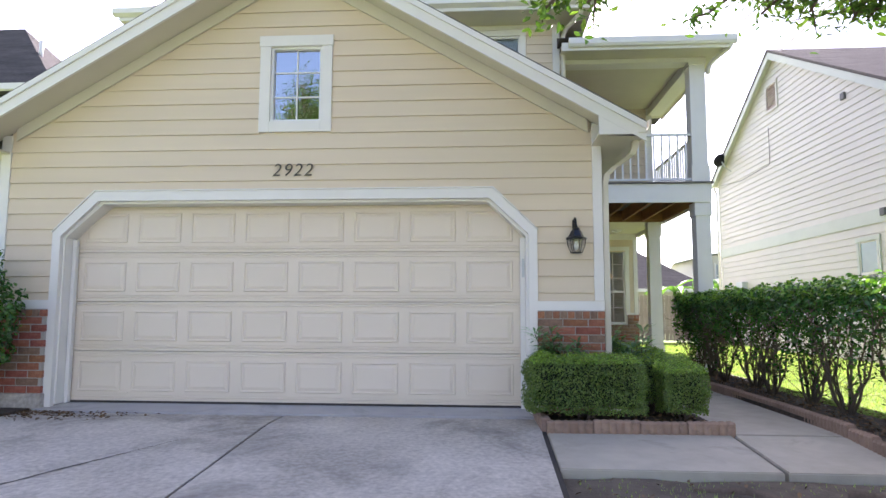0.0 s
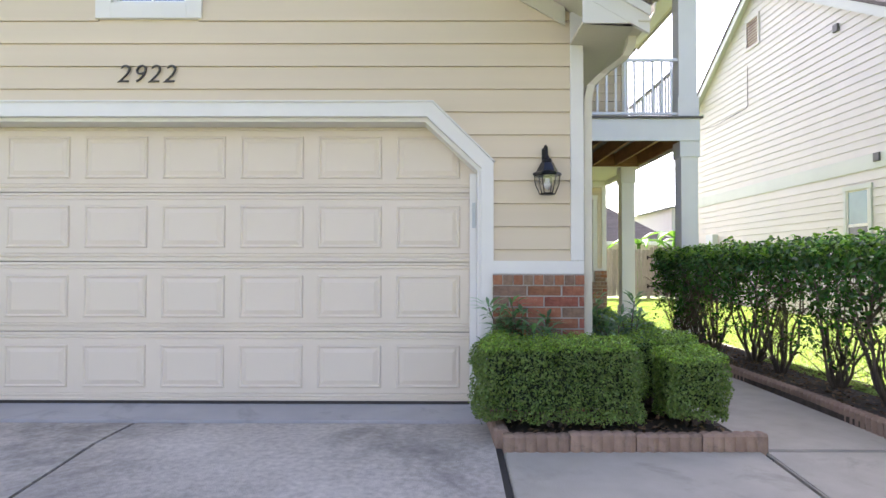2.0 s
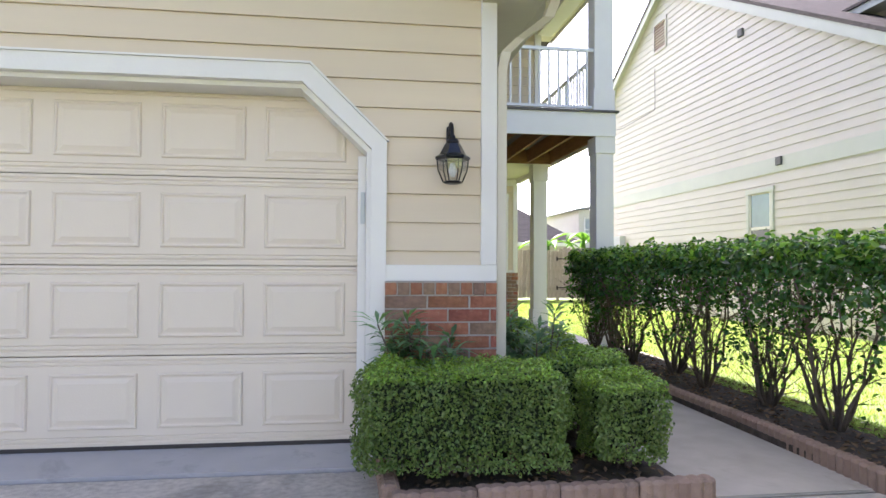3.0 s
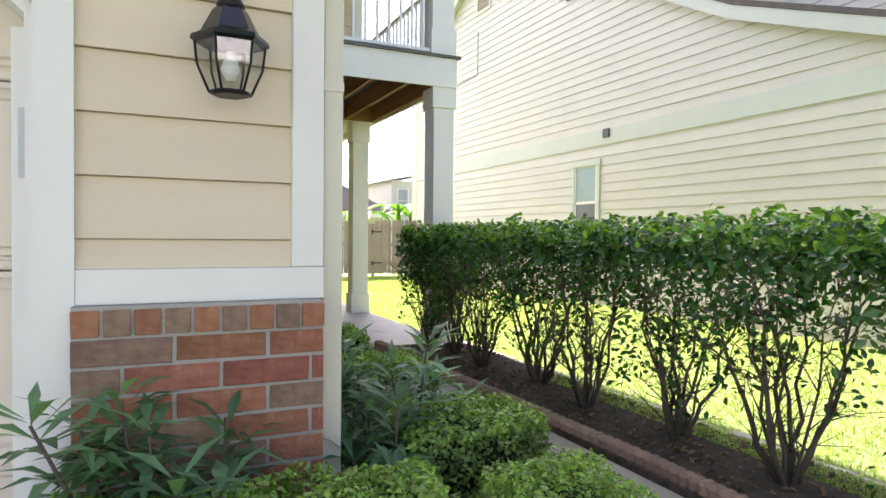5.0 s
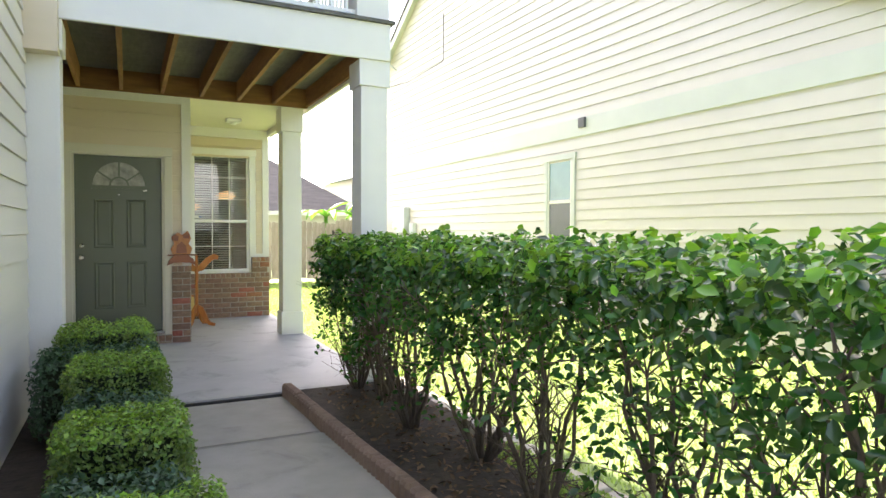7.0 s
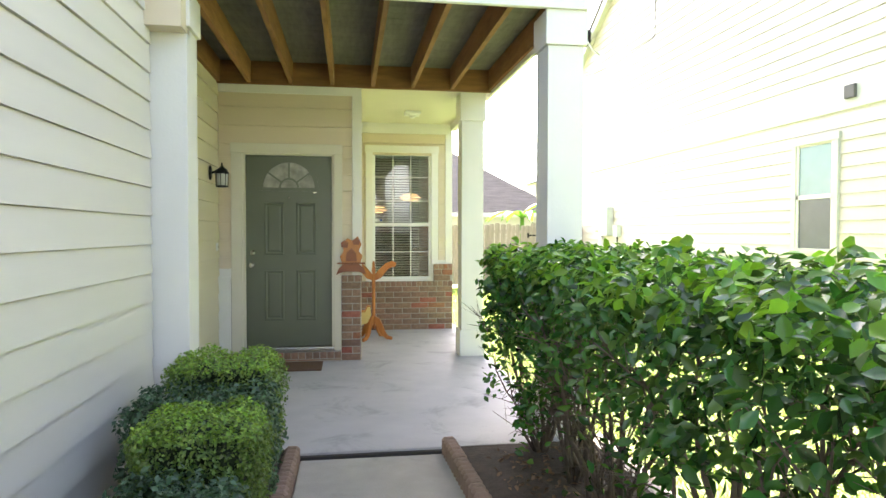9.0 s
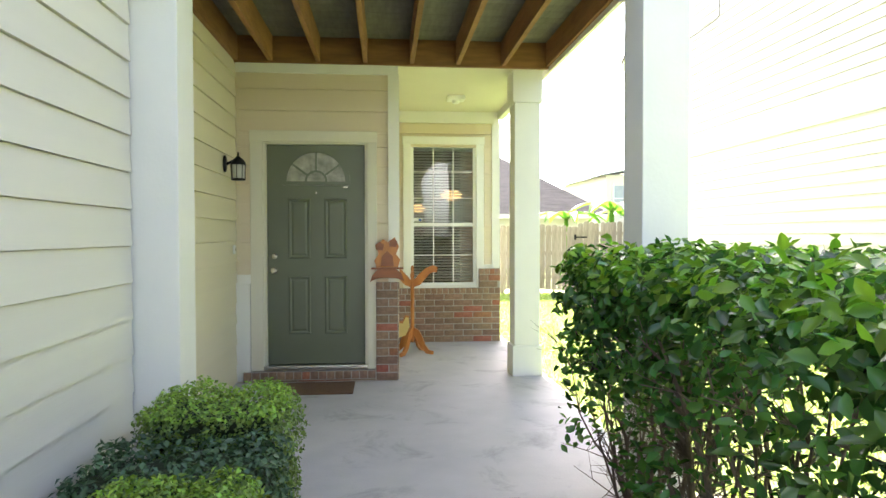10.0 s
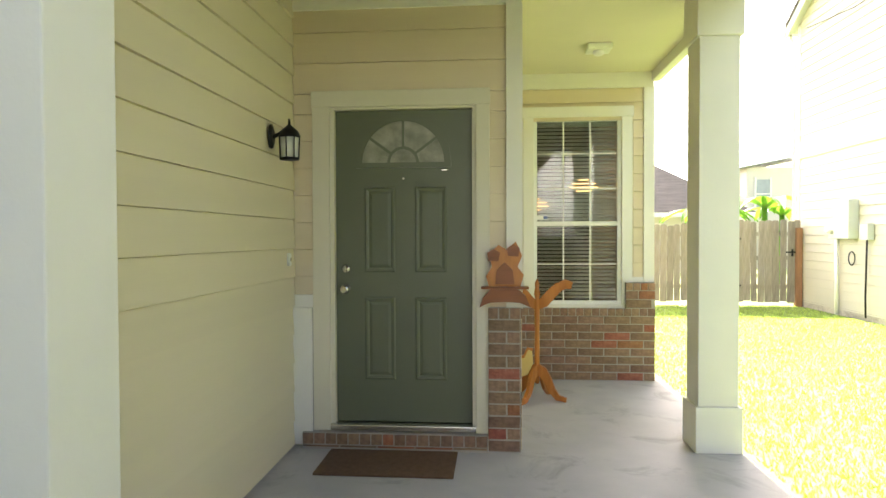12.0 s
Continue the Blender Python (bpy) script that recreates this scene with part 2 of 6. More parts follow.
M_BANANA = mat("banana_leaf", (0.09, 0.19, 0.04), 0.45, 0.15, 4.0, 0.0, island=0.2, translucent=0.4)
M_VENT = mat("dark_grey_vent", (0.10, 0.10, 0.10), 0.6, 0.1)
M_CORE = mat("inner_shade", (0.022, 0.032, 0.012), 0.95, 0.3, 30.0, 0.8, 60.0)


# ---- builders ----
def bm_new():
    return bmesh.new()


def box(bm, x0, x1, y0, y1, z0, z1, bevel=0.0):
    m = Matrix.Translation(((x0 + x1) / 2, (y0 + y1) / 2, (z0 + z1) / 2)) @ Matrix.Diagonal((x1 - x0, y1 - y0, z1 - z0, 1))
    r = bmesh.ops.create_cube(bm, size=1.0, matrix=m)
    if bevel:
        es = list({e for v in r["verts"] for e in v.link_edges})
        bmesh.ops.bevel(bm, geom=es, offset=bevel, segments=2, affect="EDGES", profile=0.6)
    return bm


def boxes(*rows, bevel=0.0):
    bm = bm_new()
    for r in rows:
        box(bm, *r, bevel=bevel)
    return bm


def prism(bm, pts, axis, a, b):
    """A polygon given in the plane across axis, drawn out from a to b along it. Points: (x,z) for y, (y,z) for x, (x,y) for z."""
    def at(p, k):
        return {"y": (p[0], k, p[1]), "x": (k, p[0], p[1]), "z": (p[0], p[1], k)}[axis]
    v0 = [bm.verts.new(at(p, a)) for p in pts]
    v1 = [bm.verts.new(at(p, b)) for p in pts]
    bm.faces.new(v0)
    bm.faces.new(v1[::-1])
    n = len(pts)
    for i in range(n):
        bm.faces.new((v0[i], v1[i], v1[(i + 1) % n], v0[(i + 1) % n]))
    bmesh.ops.recalc_face_normals(bm, faces=bm.faces)
    return bm


def tube(bm, pts, radii, sides=8):
    """A tapered tube along points."""
    rings = []
    for i, p in enumerate(pts):
        p = Vector(p)
        d = (Vector(pts[min(i + 1, len(pts) - 1)]) - Vector(pts[max(i - 1, 0)])).normalized()
        u = d.cross(Vector((0.31, 0.95, 0.1)))
        if u.length < 0.1:
            u = d.cross(Vector((1, 0, 0)))
        u.normalize()
        w = d.cross(u)
        r = radii[i] if hasattr(radii, "__len__") else radii
        rings.append([bm.verts.new(p + r * (math.cos(2 * math.pi * k / sides) * u + math.sin(2 * math.pi * k / sides) * w)) for k in range(sides)])
    for a, b in zip(rings, rings[1:]):
        for k in range(sides):
            f = bm.faces.new((a[k], a[(k + 1) % sides], b[(k + 1) % sides], b[k]))
            f.smooth = True
    bm.faces.new(rings[0][::-1])
    bm.faces.new(rings[-1])
    return bm


def lathe(bm, profile, centre, sides=20):
    """Turned shape round a vertical axis: profile of (radius, z)."""
    rings = [[bm.verts.new((centre[0] + r * math.cos(2 * math.pi * k / sides), centre[1] + r * math.sin(2 * math.pi * k / sides), centre[2] + z))
              for k in range(sides)] for r, z in profile]
    for a, b in zip(rings, rings[1:]):
        for k in range(sides):
            f = bm.faces.new((a[k], a[(k + 1) % sides], b[(k + 1) % sides], b[k]))
            f.smooth = True
    bm.faces.new(rings[0][::-1])
    bm.faces.new(rings[-1])
    bmesh.ops.recalc_face_normals(bm, faces=bm.faces)
    return bm


def finish(bm, name):
    me = bpy.data.meshes.new(name)
    bm.to_mesh(me)
    bm.free()
    return me


BASE = {}


def thing(name, loc, label, category, group="", kind=""):
    ob = new(name)
    ob.location = loc
    ob.empty_display_size = 0.1
    BASE[ob.name] = Matrix.Translation(loc).inverted()
    return tagged(ob, label, category, group, kind)


def part(name, bm, material, parent, label="", kind=""):
    me = bm if isinstance(bm, bpy.types.Mesh) else finish(bm, name)
    if material is not None and not len(me.materials):
        me.materials.append(material)
    ob = new(name, me)
    ob.parent = parent
    ob.matrix_parent_inverse = BASE.get(parent.name, Matrix.Identity(4))
    return tagged(ob, label, "", "", kind)


def solid(name, bm, material, label, category, group="", kind=""):
    me = bm if isinstance(bm, bpy.types.Mesh) else finish(bm, name)
    if not len(me.materials):
        me.materials.append(material)
    return tagged(new(name, me), label, category, group, kind)


def structure(name, bm, material, label, category):
    return solid(name, bm, material, label, category, kind="structure")


def board(parent, plane, axis, out, a0, a1, z0, z1, material, b0=None, b1=None, thick=0.02, name="siding_board"):
    """One clapboard on the plane axis = plane, facing out (+1 or -1): a0..a1 at its foot, b0..b1 at its top; foot proud of top."""
    b0, b1 = a0 if b0 is None else b0, a1 if b1 is None else b1
    d0, d1, lap = thick, 0.006, 0.004
    def at(a, d, z):
        return (plane + out * d, a, z) if axis == "x" else (a, plane + out * d, z)
    bm = bm_new()
    v = [bm.verts.new(at(*p)) for p in ((a0, 0, z0), (a1, 0, z0), (a1, d0, z0), (a0, d0, z0), (b0, 0, z1), (b1, 0, z1), (b1, d1, z1 - lap), (b0, d1, z1 - lap))]
    for f in ((0, 1, 2, 3), (4, 7, 6, 5), (0, 4, 5, 1), (2, 6, 7, 3), (1, 5, 6, 2), (0, 3, 7, 4)):
        bm.faces.new([v[i] for i in f])
    bmesh.ops.recalc_face_normals(bm, faces=bm.faces)
    return part(name, bm, material, parent)


def rough_box_mesh(name, lx, ly, lz, bevel, jitter=0.0, rnd=None):
    bm = bm_new()
    box(bm, -lx / 2, lx / 2, -ly / 2, ly / 2, -lz / 2, lz / 2)
    bmesh.ops.bevel(bm, geom=list(bm.edges), offset=bevel, segments=1, affect="EDGES")
    if jitter:
        for v in bm.verts:
            v.co += Vector([(rnd.random() - 0.5) * jitter for _ in range(3)])
    return finish(bm, name)


def leaf_mesh(name, centres, normals, length, width, rnd, fold=0.25, spread=0.8, template="leaf"):
    """Many small leaves as one mesh: each a folded blade with its own tilt. centres, normals: arrays (n, 3)."""
    n = len(centres)
    if template == "leaf":
        t = np.array([(0, -0.5, 0), (0.5, -0.1, fold), (0.36, 0.25, fold * 0.7), (0, 0.5, 0), (-0.36, 0.25, fold * 0.7), (-0.5, -0.1, fold)])
        quads = [(0, 1, 2, 3), (0, 3, 4, 5)]
    else:
        t = np.array([(0, -0.5, 0), (0.5, 0.0, fold), (0, 0.5, 0), (-0.5, 0.0, fold)])
        quads = [(0, 1, 2), (0, 2, 3)]
    nn = normals + rnd.normal(0, spread, (n, 3))
    nn /= np.linalg.norm(nn, axis=1)[:, None] + 1e-9
    u = np.cross(nn, rnd.normal(0, 1, (n, 3)))
    u /= np.linalg.norm(u, axis=1)[:, None] + 1e-9
    w = np.cross(nn, u)
    s = rnd.uniform(0.65, 1.25, n)[:, None, None]
    v = centres[:, None, :] + s * (t[None, :, 0:1] * width * u[:, None, :] + t[None, :, 1:2] * length * w[:, None, :] + t[None, :, 2:3] * width * nn[:, None, :])
    k = len(t)
    idx = (np.array(quads)[None] + (np.arange(n) * k)[:, None, None]).reshape(-1, len(quads[0]))
    me = bpy.data.meshes.new(name)
    me.vertices.add(n * k)
    me.vertices.foreach_set("co", v.reshape(-1).astype(np.float32))
    me.loops.add(idx.size)
    me.loops.foreach_set("vertex_index", idx.reshape(-1).astype(np.int32))
    me.polygons.add(len(idx))
    me.polygons.foreach_set("loop_start", (np.arange(len(idx)) * idx.shape[1]).astype(np.int32))
    me.update()
    me.validate()
    return me


def shell_points(rnd, n, x0, x1, y0, y1, z0, z1, depth, rounding=2.0, rough=0.03):
    """Points in the outer skin of a clipped, softly rounded block, with outward normals."""
    c = np.array([(x0 + x1) / 2, (y0 + y1) / 2, (z0 + z1) / 2])
    h = np.array([(x1 - x0) / 2, (y1 - y0) / 2, (z1 - z0) / 2])
    d = rnd.uniform(-1, 1, (n, 3))
    face = rnd.choice(5, n, p=face_shares(h))
    for f, (ax, sg) in enumerate(((0, 1), (0, -1), (1, 1), (1, -1), (2, 1))):
        d[face == f, ax] = sg
    k = 7.0
    r = (np.abs(d) ** k).sum(axis=1) ** (1 / k)
    p = d / r[:, None]
    nrm = np.sign(d) * np.abs(d / r[:, None]) ** (k - 1) / h
    nrm /= np.linalg.norm(nrm, axis=1)[:, None]
    wob = np.array([noise.noise(Vector(q) * 7.0) for q in (c + p * h)]) if n < 60000 else 0
    off = -rnd.uniform(0, 1, n) ** 1.5 * depth + wob * rough + rnd.normal(0, 0.006, n)
    return c + p * h + nrm * off[:, None], nrm


def face_shares(h):
    a = np.array([h[1] * h[2], h[1] * h[2], h[0] * h[2], h[0] * h[2], h[0] * h[1]])
    return a / a.sum()


# ---- levels ----
def ground_z(y):
    """Height of the drive and front walk, which fall away from the house."""
    return -0.045 - 0.075 * max(0.0, 6.1 - max(y, -3.0))


# ---- ground ----
def build_ground():
    xs = [-400, -60, -20, -8, -4, 0, 2, 4, 6, 10, 20, 60, 400]
    ys = [-400, -60, -20, -8, -3, -1, 1, 3, 5, 6.1, 8, 12, 18, 24, 40, 80, 400]
    bm = bm_new()
    g = [[bm.verts.new((x, y, ground_z(y) - 0.075)) for x in xs] for y in ys]
    for j in range(len(ys) - 1):
        for i in range(len(xs) - 1):
            bm.faces.new((g[j][i], g[j][i + 1], g[j + 1][i + 1], g[j + 1][i]))
    structure("ground", bm, M_GRASSBASE, "green lawn ground running out to the horizon", "ground")


def sloped_slab(x0, x1, y0, y1, thick=0.1, z=None, cut=0.004):
    bm = bm_new()
    box(bm, x0 + cut, x1 - cut, y0 + cut, y1 - cut, -thick, 0)
    bmesh.ops.bevel(bm, geom=[e for e in bm.edges if all(v.co.z > -0.001 for v in e.verts)], offset=0.008, segments=2, affect="EDGES")
    for v in bm.verts:
        v.co.z += ground_z(v.co.y) if z is None else z
    return bm


def build_paving():
    drive = thing("driveway", (-1, 4, 0), "weathered grey concrete driveway slabs with dark stains", "driveway", kind="structure")
    for x0, x1, y0, y1 in ((-4.0, -1.0, -8, 6.585), (-1.0, 1.47, -8, 6.585)):
        bm = bm_new()
        ys = [y0, -3, 0, 3, 6.1, y1]
        vs = [[bm.verts.new((x, y, ground_z(y))) for x in (x0 + 0.012, x1 - 0.012)] + [bm.verts.new((x, y, ground_z(y) - 0.12)) for x in (x1 - 0.012, x0 + 0.012)] for y in ys]
        for a, b in zip(vs, vs[1:]):
            for k in range(4):
                bm.faces.new((a[k], a[(k + 1) % 4], b[(k + 1) % 4], b[k]))
        bm.faces.new(vs[0])
        bm.faces.new(vs[-1][::-1])
        bmesh.ops.recalc_face_normals(bm, faces=bm.faces)
        part("slab", bm, M_CONC, drive)
    bm = bm_new()
    prism(bm, [(6.615, -0.15), (6.615, -0.03), (7.0, 0.0), (7.3, 0.0), (7.3, -0.15)], "x", -3.62, 1.46)
    part("slab", bm, M_PORCH, drive, "smooth pale concrete garage apron")
    bm = bm_new()
    for x0, x1, y0, y1 in ((-1.022, -0.978, -3, 6.6), (-4.0, 1.47, 6.57, 6.63), (1.455, 1.50, 1.0, 6.7)):
        v = [bm.verts.new((x, y, ground_z(y) - 0.012)) for x, y in ((x0, y0), (x1, y0), (x1, min(y1, 6.1)), (x0, min(y1, 6.1)))] if y0 < 6 else []
        if v:
            bm.faces.new(v)
        v = [bm.verts.new((x, y, -0.057)) for x, y in ((x0, max(y0, 6.1)), (x1, max(y0, 6.1)), (x1, y1), (x0, y1))]
        bm.faces.new(v)
    part("joint", bm, M_DARK, drive, "dark filled joint")
    rnd = random.Random(2)
    for x0, y0, x1, y1, w in ((-2.66, 3.70, -1.90, 4.98, 0.070), (-1.90, 4.98, -1.55, 5.55, 0.018), (-3.3, 6.40, -2.3, 6.48, 0.014)):
        bm = bm_new()
        n, prev = 22, None
        for i in range(n + 1):
            k = i / n
            x, y = x0 + (x1 - x0) * k, y0 + (y1 - y0) * k + rnd.uniform(-0.02, 0.02)
            h = w * rnd.uniform(0.4, 1.2) * (1 - 0.7 * k)
            cur = [bm.verts.new((x, y - h, ground_z(y - h) + 0.003)), bm.verts.new((x, y + h, ground_z(y + h) + 0.003))]
            if prev:
                bm.faces.new((prev[0], cur[0], cur[1], prev[1]))
            prev = cur
        part("crack", bm, M_CRACK, drive, "dark patched crack")
    path = thing("walkway", (3.4, 8, 0), "pale concrete garden path of jointed slabs", "walkway", kind="structure")
    for x0, x1, y0, y1 in ((1.50, 3.04, 5.02, 5.99), (3.06, 4.02, 5.02, 5.99)):
        part("slab", sloped_slab(x0, x1, y0, y1, 0.10), M_WALKC, path)
    for x0, x1, y0, y1 in ((2.96, 3.99, 6.01, 8.62), (2.96, 3.96, 8.64, 10.24), (2.96, 3.90, 10.26, 11.30)):
        part("slab", sloped_slab(x0, x1, y0, y1, 0.10, -0.05), M_WALKC, path)
    part("joint", boxes((2.9, 3.95, 5.9, 11.34, -0.2, -0.075), (1.5, 4.0, 5.8, 6.03, -0.25, -0.10)), M_DARK, path)
    porch = structure("porch_floor", boxes((1.85, 4.80, 11.34, 16.45, -0.25, -0.02), bevel=0.012), M_PORCH, "smooth grey concrete porch floor slab", "porch floor")
    part("edge_strip", boxes((2.96, 3.86, 11.305, 11.336, -0.12, -0.035)), M_DARK, porch)

    # beds of soil
    structure("flower_bed", boxes((1.52, 2.96, 6.05, 6.72, -0.2, 0.01), (2.06, 2.90, 6.5, 11.33, -0.2, 0.01)), M_SOIL, "dark mulched shrub bed along the house wall", "soil bed")
    structure("hedge_bed", boxes((3.98, 4.86, 4.8, 11.30, -0.3, -0.01)), M_SOIL, "dark mulched bed under the hedge", "soil bed")
    bm = bm_new()
    rnd = random.Random(4)
    nx, ny = 26, 28
    g = [[bm.verts.new((1.5 + 5.5 * i / nx, -1.0 + 5.98 * j / ny, ground_z(-1.0 + 5.98 * j / ny) - 0.055 + 0.02 * noise.noise(Vector((i * 0.6, j * 0.6, 0))) + 0.006 * rnd.random())) for i in range(nx + 1)] for j in range(ny + 1)]
    for j in range(ny):
        for i in range(nx):
            bm.faces.new((g[j][i], g[j][i + 1], g[j + 1][i + 1], g[j + 1][i])).smooth = True
    structure("front_yard_dirt", bm, M_DIRT, "bare trodden dirt front yard with sparse grass", "bare dirt")
    structure("side_bed", boxes((-7, -3.68, 5.6, 6.9, -0.3, -0.02)), M_SOIL, "dark soil bed beside the driveway", "soil bed")


def kerb_piece():
    """One scalloped edging block, 0.40 long, along y, with a ribbed top and face."""
    bm = bm_new()
    n, L, W, H = 30, 0.395, 0.08, 0.10
    rows = []
    for i in range(n + 1):
        y = -L / 2 + L * i / n
        s = 0.013 * abs(math.sin(math.pi * 6 * i / n)) - 0.006
        rows.append([bm.verts.new(p) for p in ((-W / 2 - s, y, -0.06), (-W / 2 - s, y, H - 0.014), (-W / 2 + 0.014, y, H + s * 0.6), (W / 2 - 0.014, y, H + s * 0.6), (W / 2 + s, y, H - 0.014), (W / 2 + s, y, -0.06))])
    for a, b in zip(rows, rows[1:]):
        for k in range(5):
            bm.faces.new((a[k], b[k], b[k + 1], a[k + 1]))
    bm.faces.new(rows[0])
    bm.faces.new(rows[-1][::-1])
    bmesh.ops.recalc_face_normals(bm, faces=bm.faces)
    me = finish(bm, "edging_block")
    me.materials.append(M_KERB)
    return me


def build_edging():
    me = kerb_piece()
    rnd = random.Random(8)
    def row(label, pts):
        e = thing("garden_edging", (*pts[0], 0), label, "garden edging")
        for (xa, ya), (xb, yb) in zip(pts, pts[1:]):
            d = Vector((xb - xa, yb - ya))
            n = max(1, round(d.length / 0.40))
            for i in range(n):
                k = (i + 0.5) / n
                ob = part("edging_block", me, M_KERB, e)
                x, y = xa + d.x * k, ya + d.y * k
                z = -0.05 if y > 6.1 else ground_z(y)
                sc = d.length / n / 0.40
                ob.matrix_basis = pose(x, y, z + rnd.uniform(-0.006, 0.006), 0, 0, math.degrees(math.atan2(-d.x, d.y)) + rnd.uniform(-0.8, 0.8)) @ Matrix.Diagonal((1, sc, 1, 1))
        return e
    row("scalloped tan concrete edging blocks along the hedge", [(3.97, 4.9), (4.01, 6.3), (4.05, 7.4), (4.01, 8.7), (3.90, 11.32)])
    row("scalloped tan concrete edging blocks round the shrub bed", [(1.50, 6.0), (3.08, 6.02)])
    row("scalloped tan concrete edging blocks beside the driveway", [(1.50, 6.05), (1.48, 6.72)])
    row("scalloped tan concrete edging blocks beside the path", [(2.90, 9.4), (2.92, 11.3)])
    e = thing("stone_border", (4.95, 8, -0.1), "pale flat stone border behind the hedge", "stone border")
    for i in range(17):
        y = 4.6 + i * 0.42
        bm = boxes((-0.09, 0.09, -0.19, 0.19, -0.1, 0.03), bevel=0.015)
        ob = part("stone", bm, M_WALKC, e)
        ob.matrix_basis = pose(4.95 + rnd.uniform(-0.03, 0.03), y, (ground_z(y) if y < 6.1 else -0.05) - 0.02, 0, 0, rnd.uniform(-8, 8))


# ---- the house ----
APEX_X, APEX_Z, PITCH = -1.03, 4.70, 0.58
GY = 6.79


def gable_z(x):
    return APEX_Z - PITCH * abs(x - APEX_X)


def brick_meshes():
    rnd = random.Random(3)
    out = []
    for _ in range(4):
        out.append((rough_box_mesh("brick", 0.237, 0.09, 0.072, 0.0025, 0.003, rnd), rough_box_mesh("brick", 0.112, 0.09, 0.072, 0.0025, 0.003, rnd), rough_box_mesh("brick", 0.066, 0.10, 0.068, 0.0025, 0.002, rnd)))
    out += [tuple(me.copy() for me in t) for t in out[:2]] + [tuple(me.copy() for me in t) for t in out[:2]]
    for i, t in enumerate(out):
        for me in t:
            me.materials.append((M_BRICK, M_BRICK, M_BRICK, M_BRICK, M_BRICKDARK, M_BRICKDARK, M_BRICKTAN, M_BRICKTAN)[i])
    return out


BRICKS = brick_meshes()
PORCH_TONES = (4, 5, 4, 5, 4, 5, 4, 0)


def brickwork(parent, axis, face, out, a0, a1, z0, z1, rnd, cap=True, tones=(0, 1, 2, 3, 0, 1, 4, 5)):
    """Running-bond bricks on a plane, with a row of headers on top; joints stay recessed over the mortar behind."""
    top = z1 - (0.077 if cap else 0)
    n = max(1, round((top - z0) / 0.077))
    h = (top - z0) / n
    turn = 0 if axis == "y" else 90
    c = face - out * 0.045
    def put(kind, a, z, sx, sz=1.0, tone=None):
        ob = part("brick", BRICKS[rnd.choice(tones) if tone is None else tone][kind], M_BRICK, parent)
        d = c + out * rnd.uniform(-0.003, 0.002)
        ob.matrix_basis = (pose(a, d, z, 0, 0, turn) if axis == "y" else pose(d, a, z, 0, 0, turn)) @ Matrix.Diagonal((sx, 1, sz, 1))
    for r in range(n):
        z = z0 + (r + 0.5) * h
        a = a0 - (0.125 if r % 2 else 0.0)
        while a < a1 - 0.02:
            l, e = max(a, a0), min(a + 0.247, a1)
            w = e - l - 0.010
            if w > 0.03:
                put(0 if w > 0.14 else 1, (l + e) / 2, z, w / (0.237 if w > 0.14 else 0.112), (h - 0.010) / 0.072)
            a += 0.247
    if cap:
        m = max(1, round((a1 - a0) / 0.0755))
        w = (a1 - a0) / m
        for i in range(m):
            put(2, a0 + (i + 0.5) * w, z1 - 0.039, (w - 0.009) / 0.066, 1.0, rnd.choice(tones) if tones is PORCH_TONES else rnd.choice((4, 5)) if i % 2 else rnd.choice((6, 7, 0)))


def clap_rows(z_from, z_to, z_ref, step):
    k = math.ceil((z_from - z_ref) / step - 0.98)
    rows = []
    while z_ref + k * step < z_to - 0.005:
        a, b = max(z_from, z_ref + k * step), min(z_to, z_ref + (k + 1) * step)
        if b - a > 0.015:
            rows.append((a, b))
        k += 1
    return rows


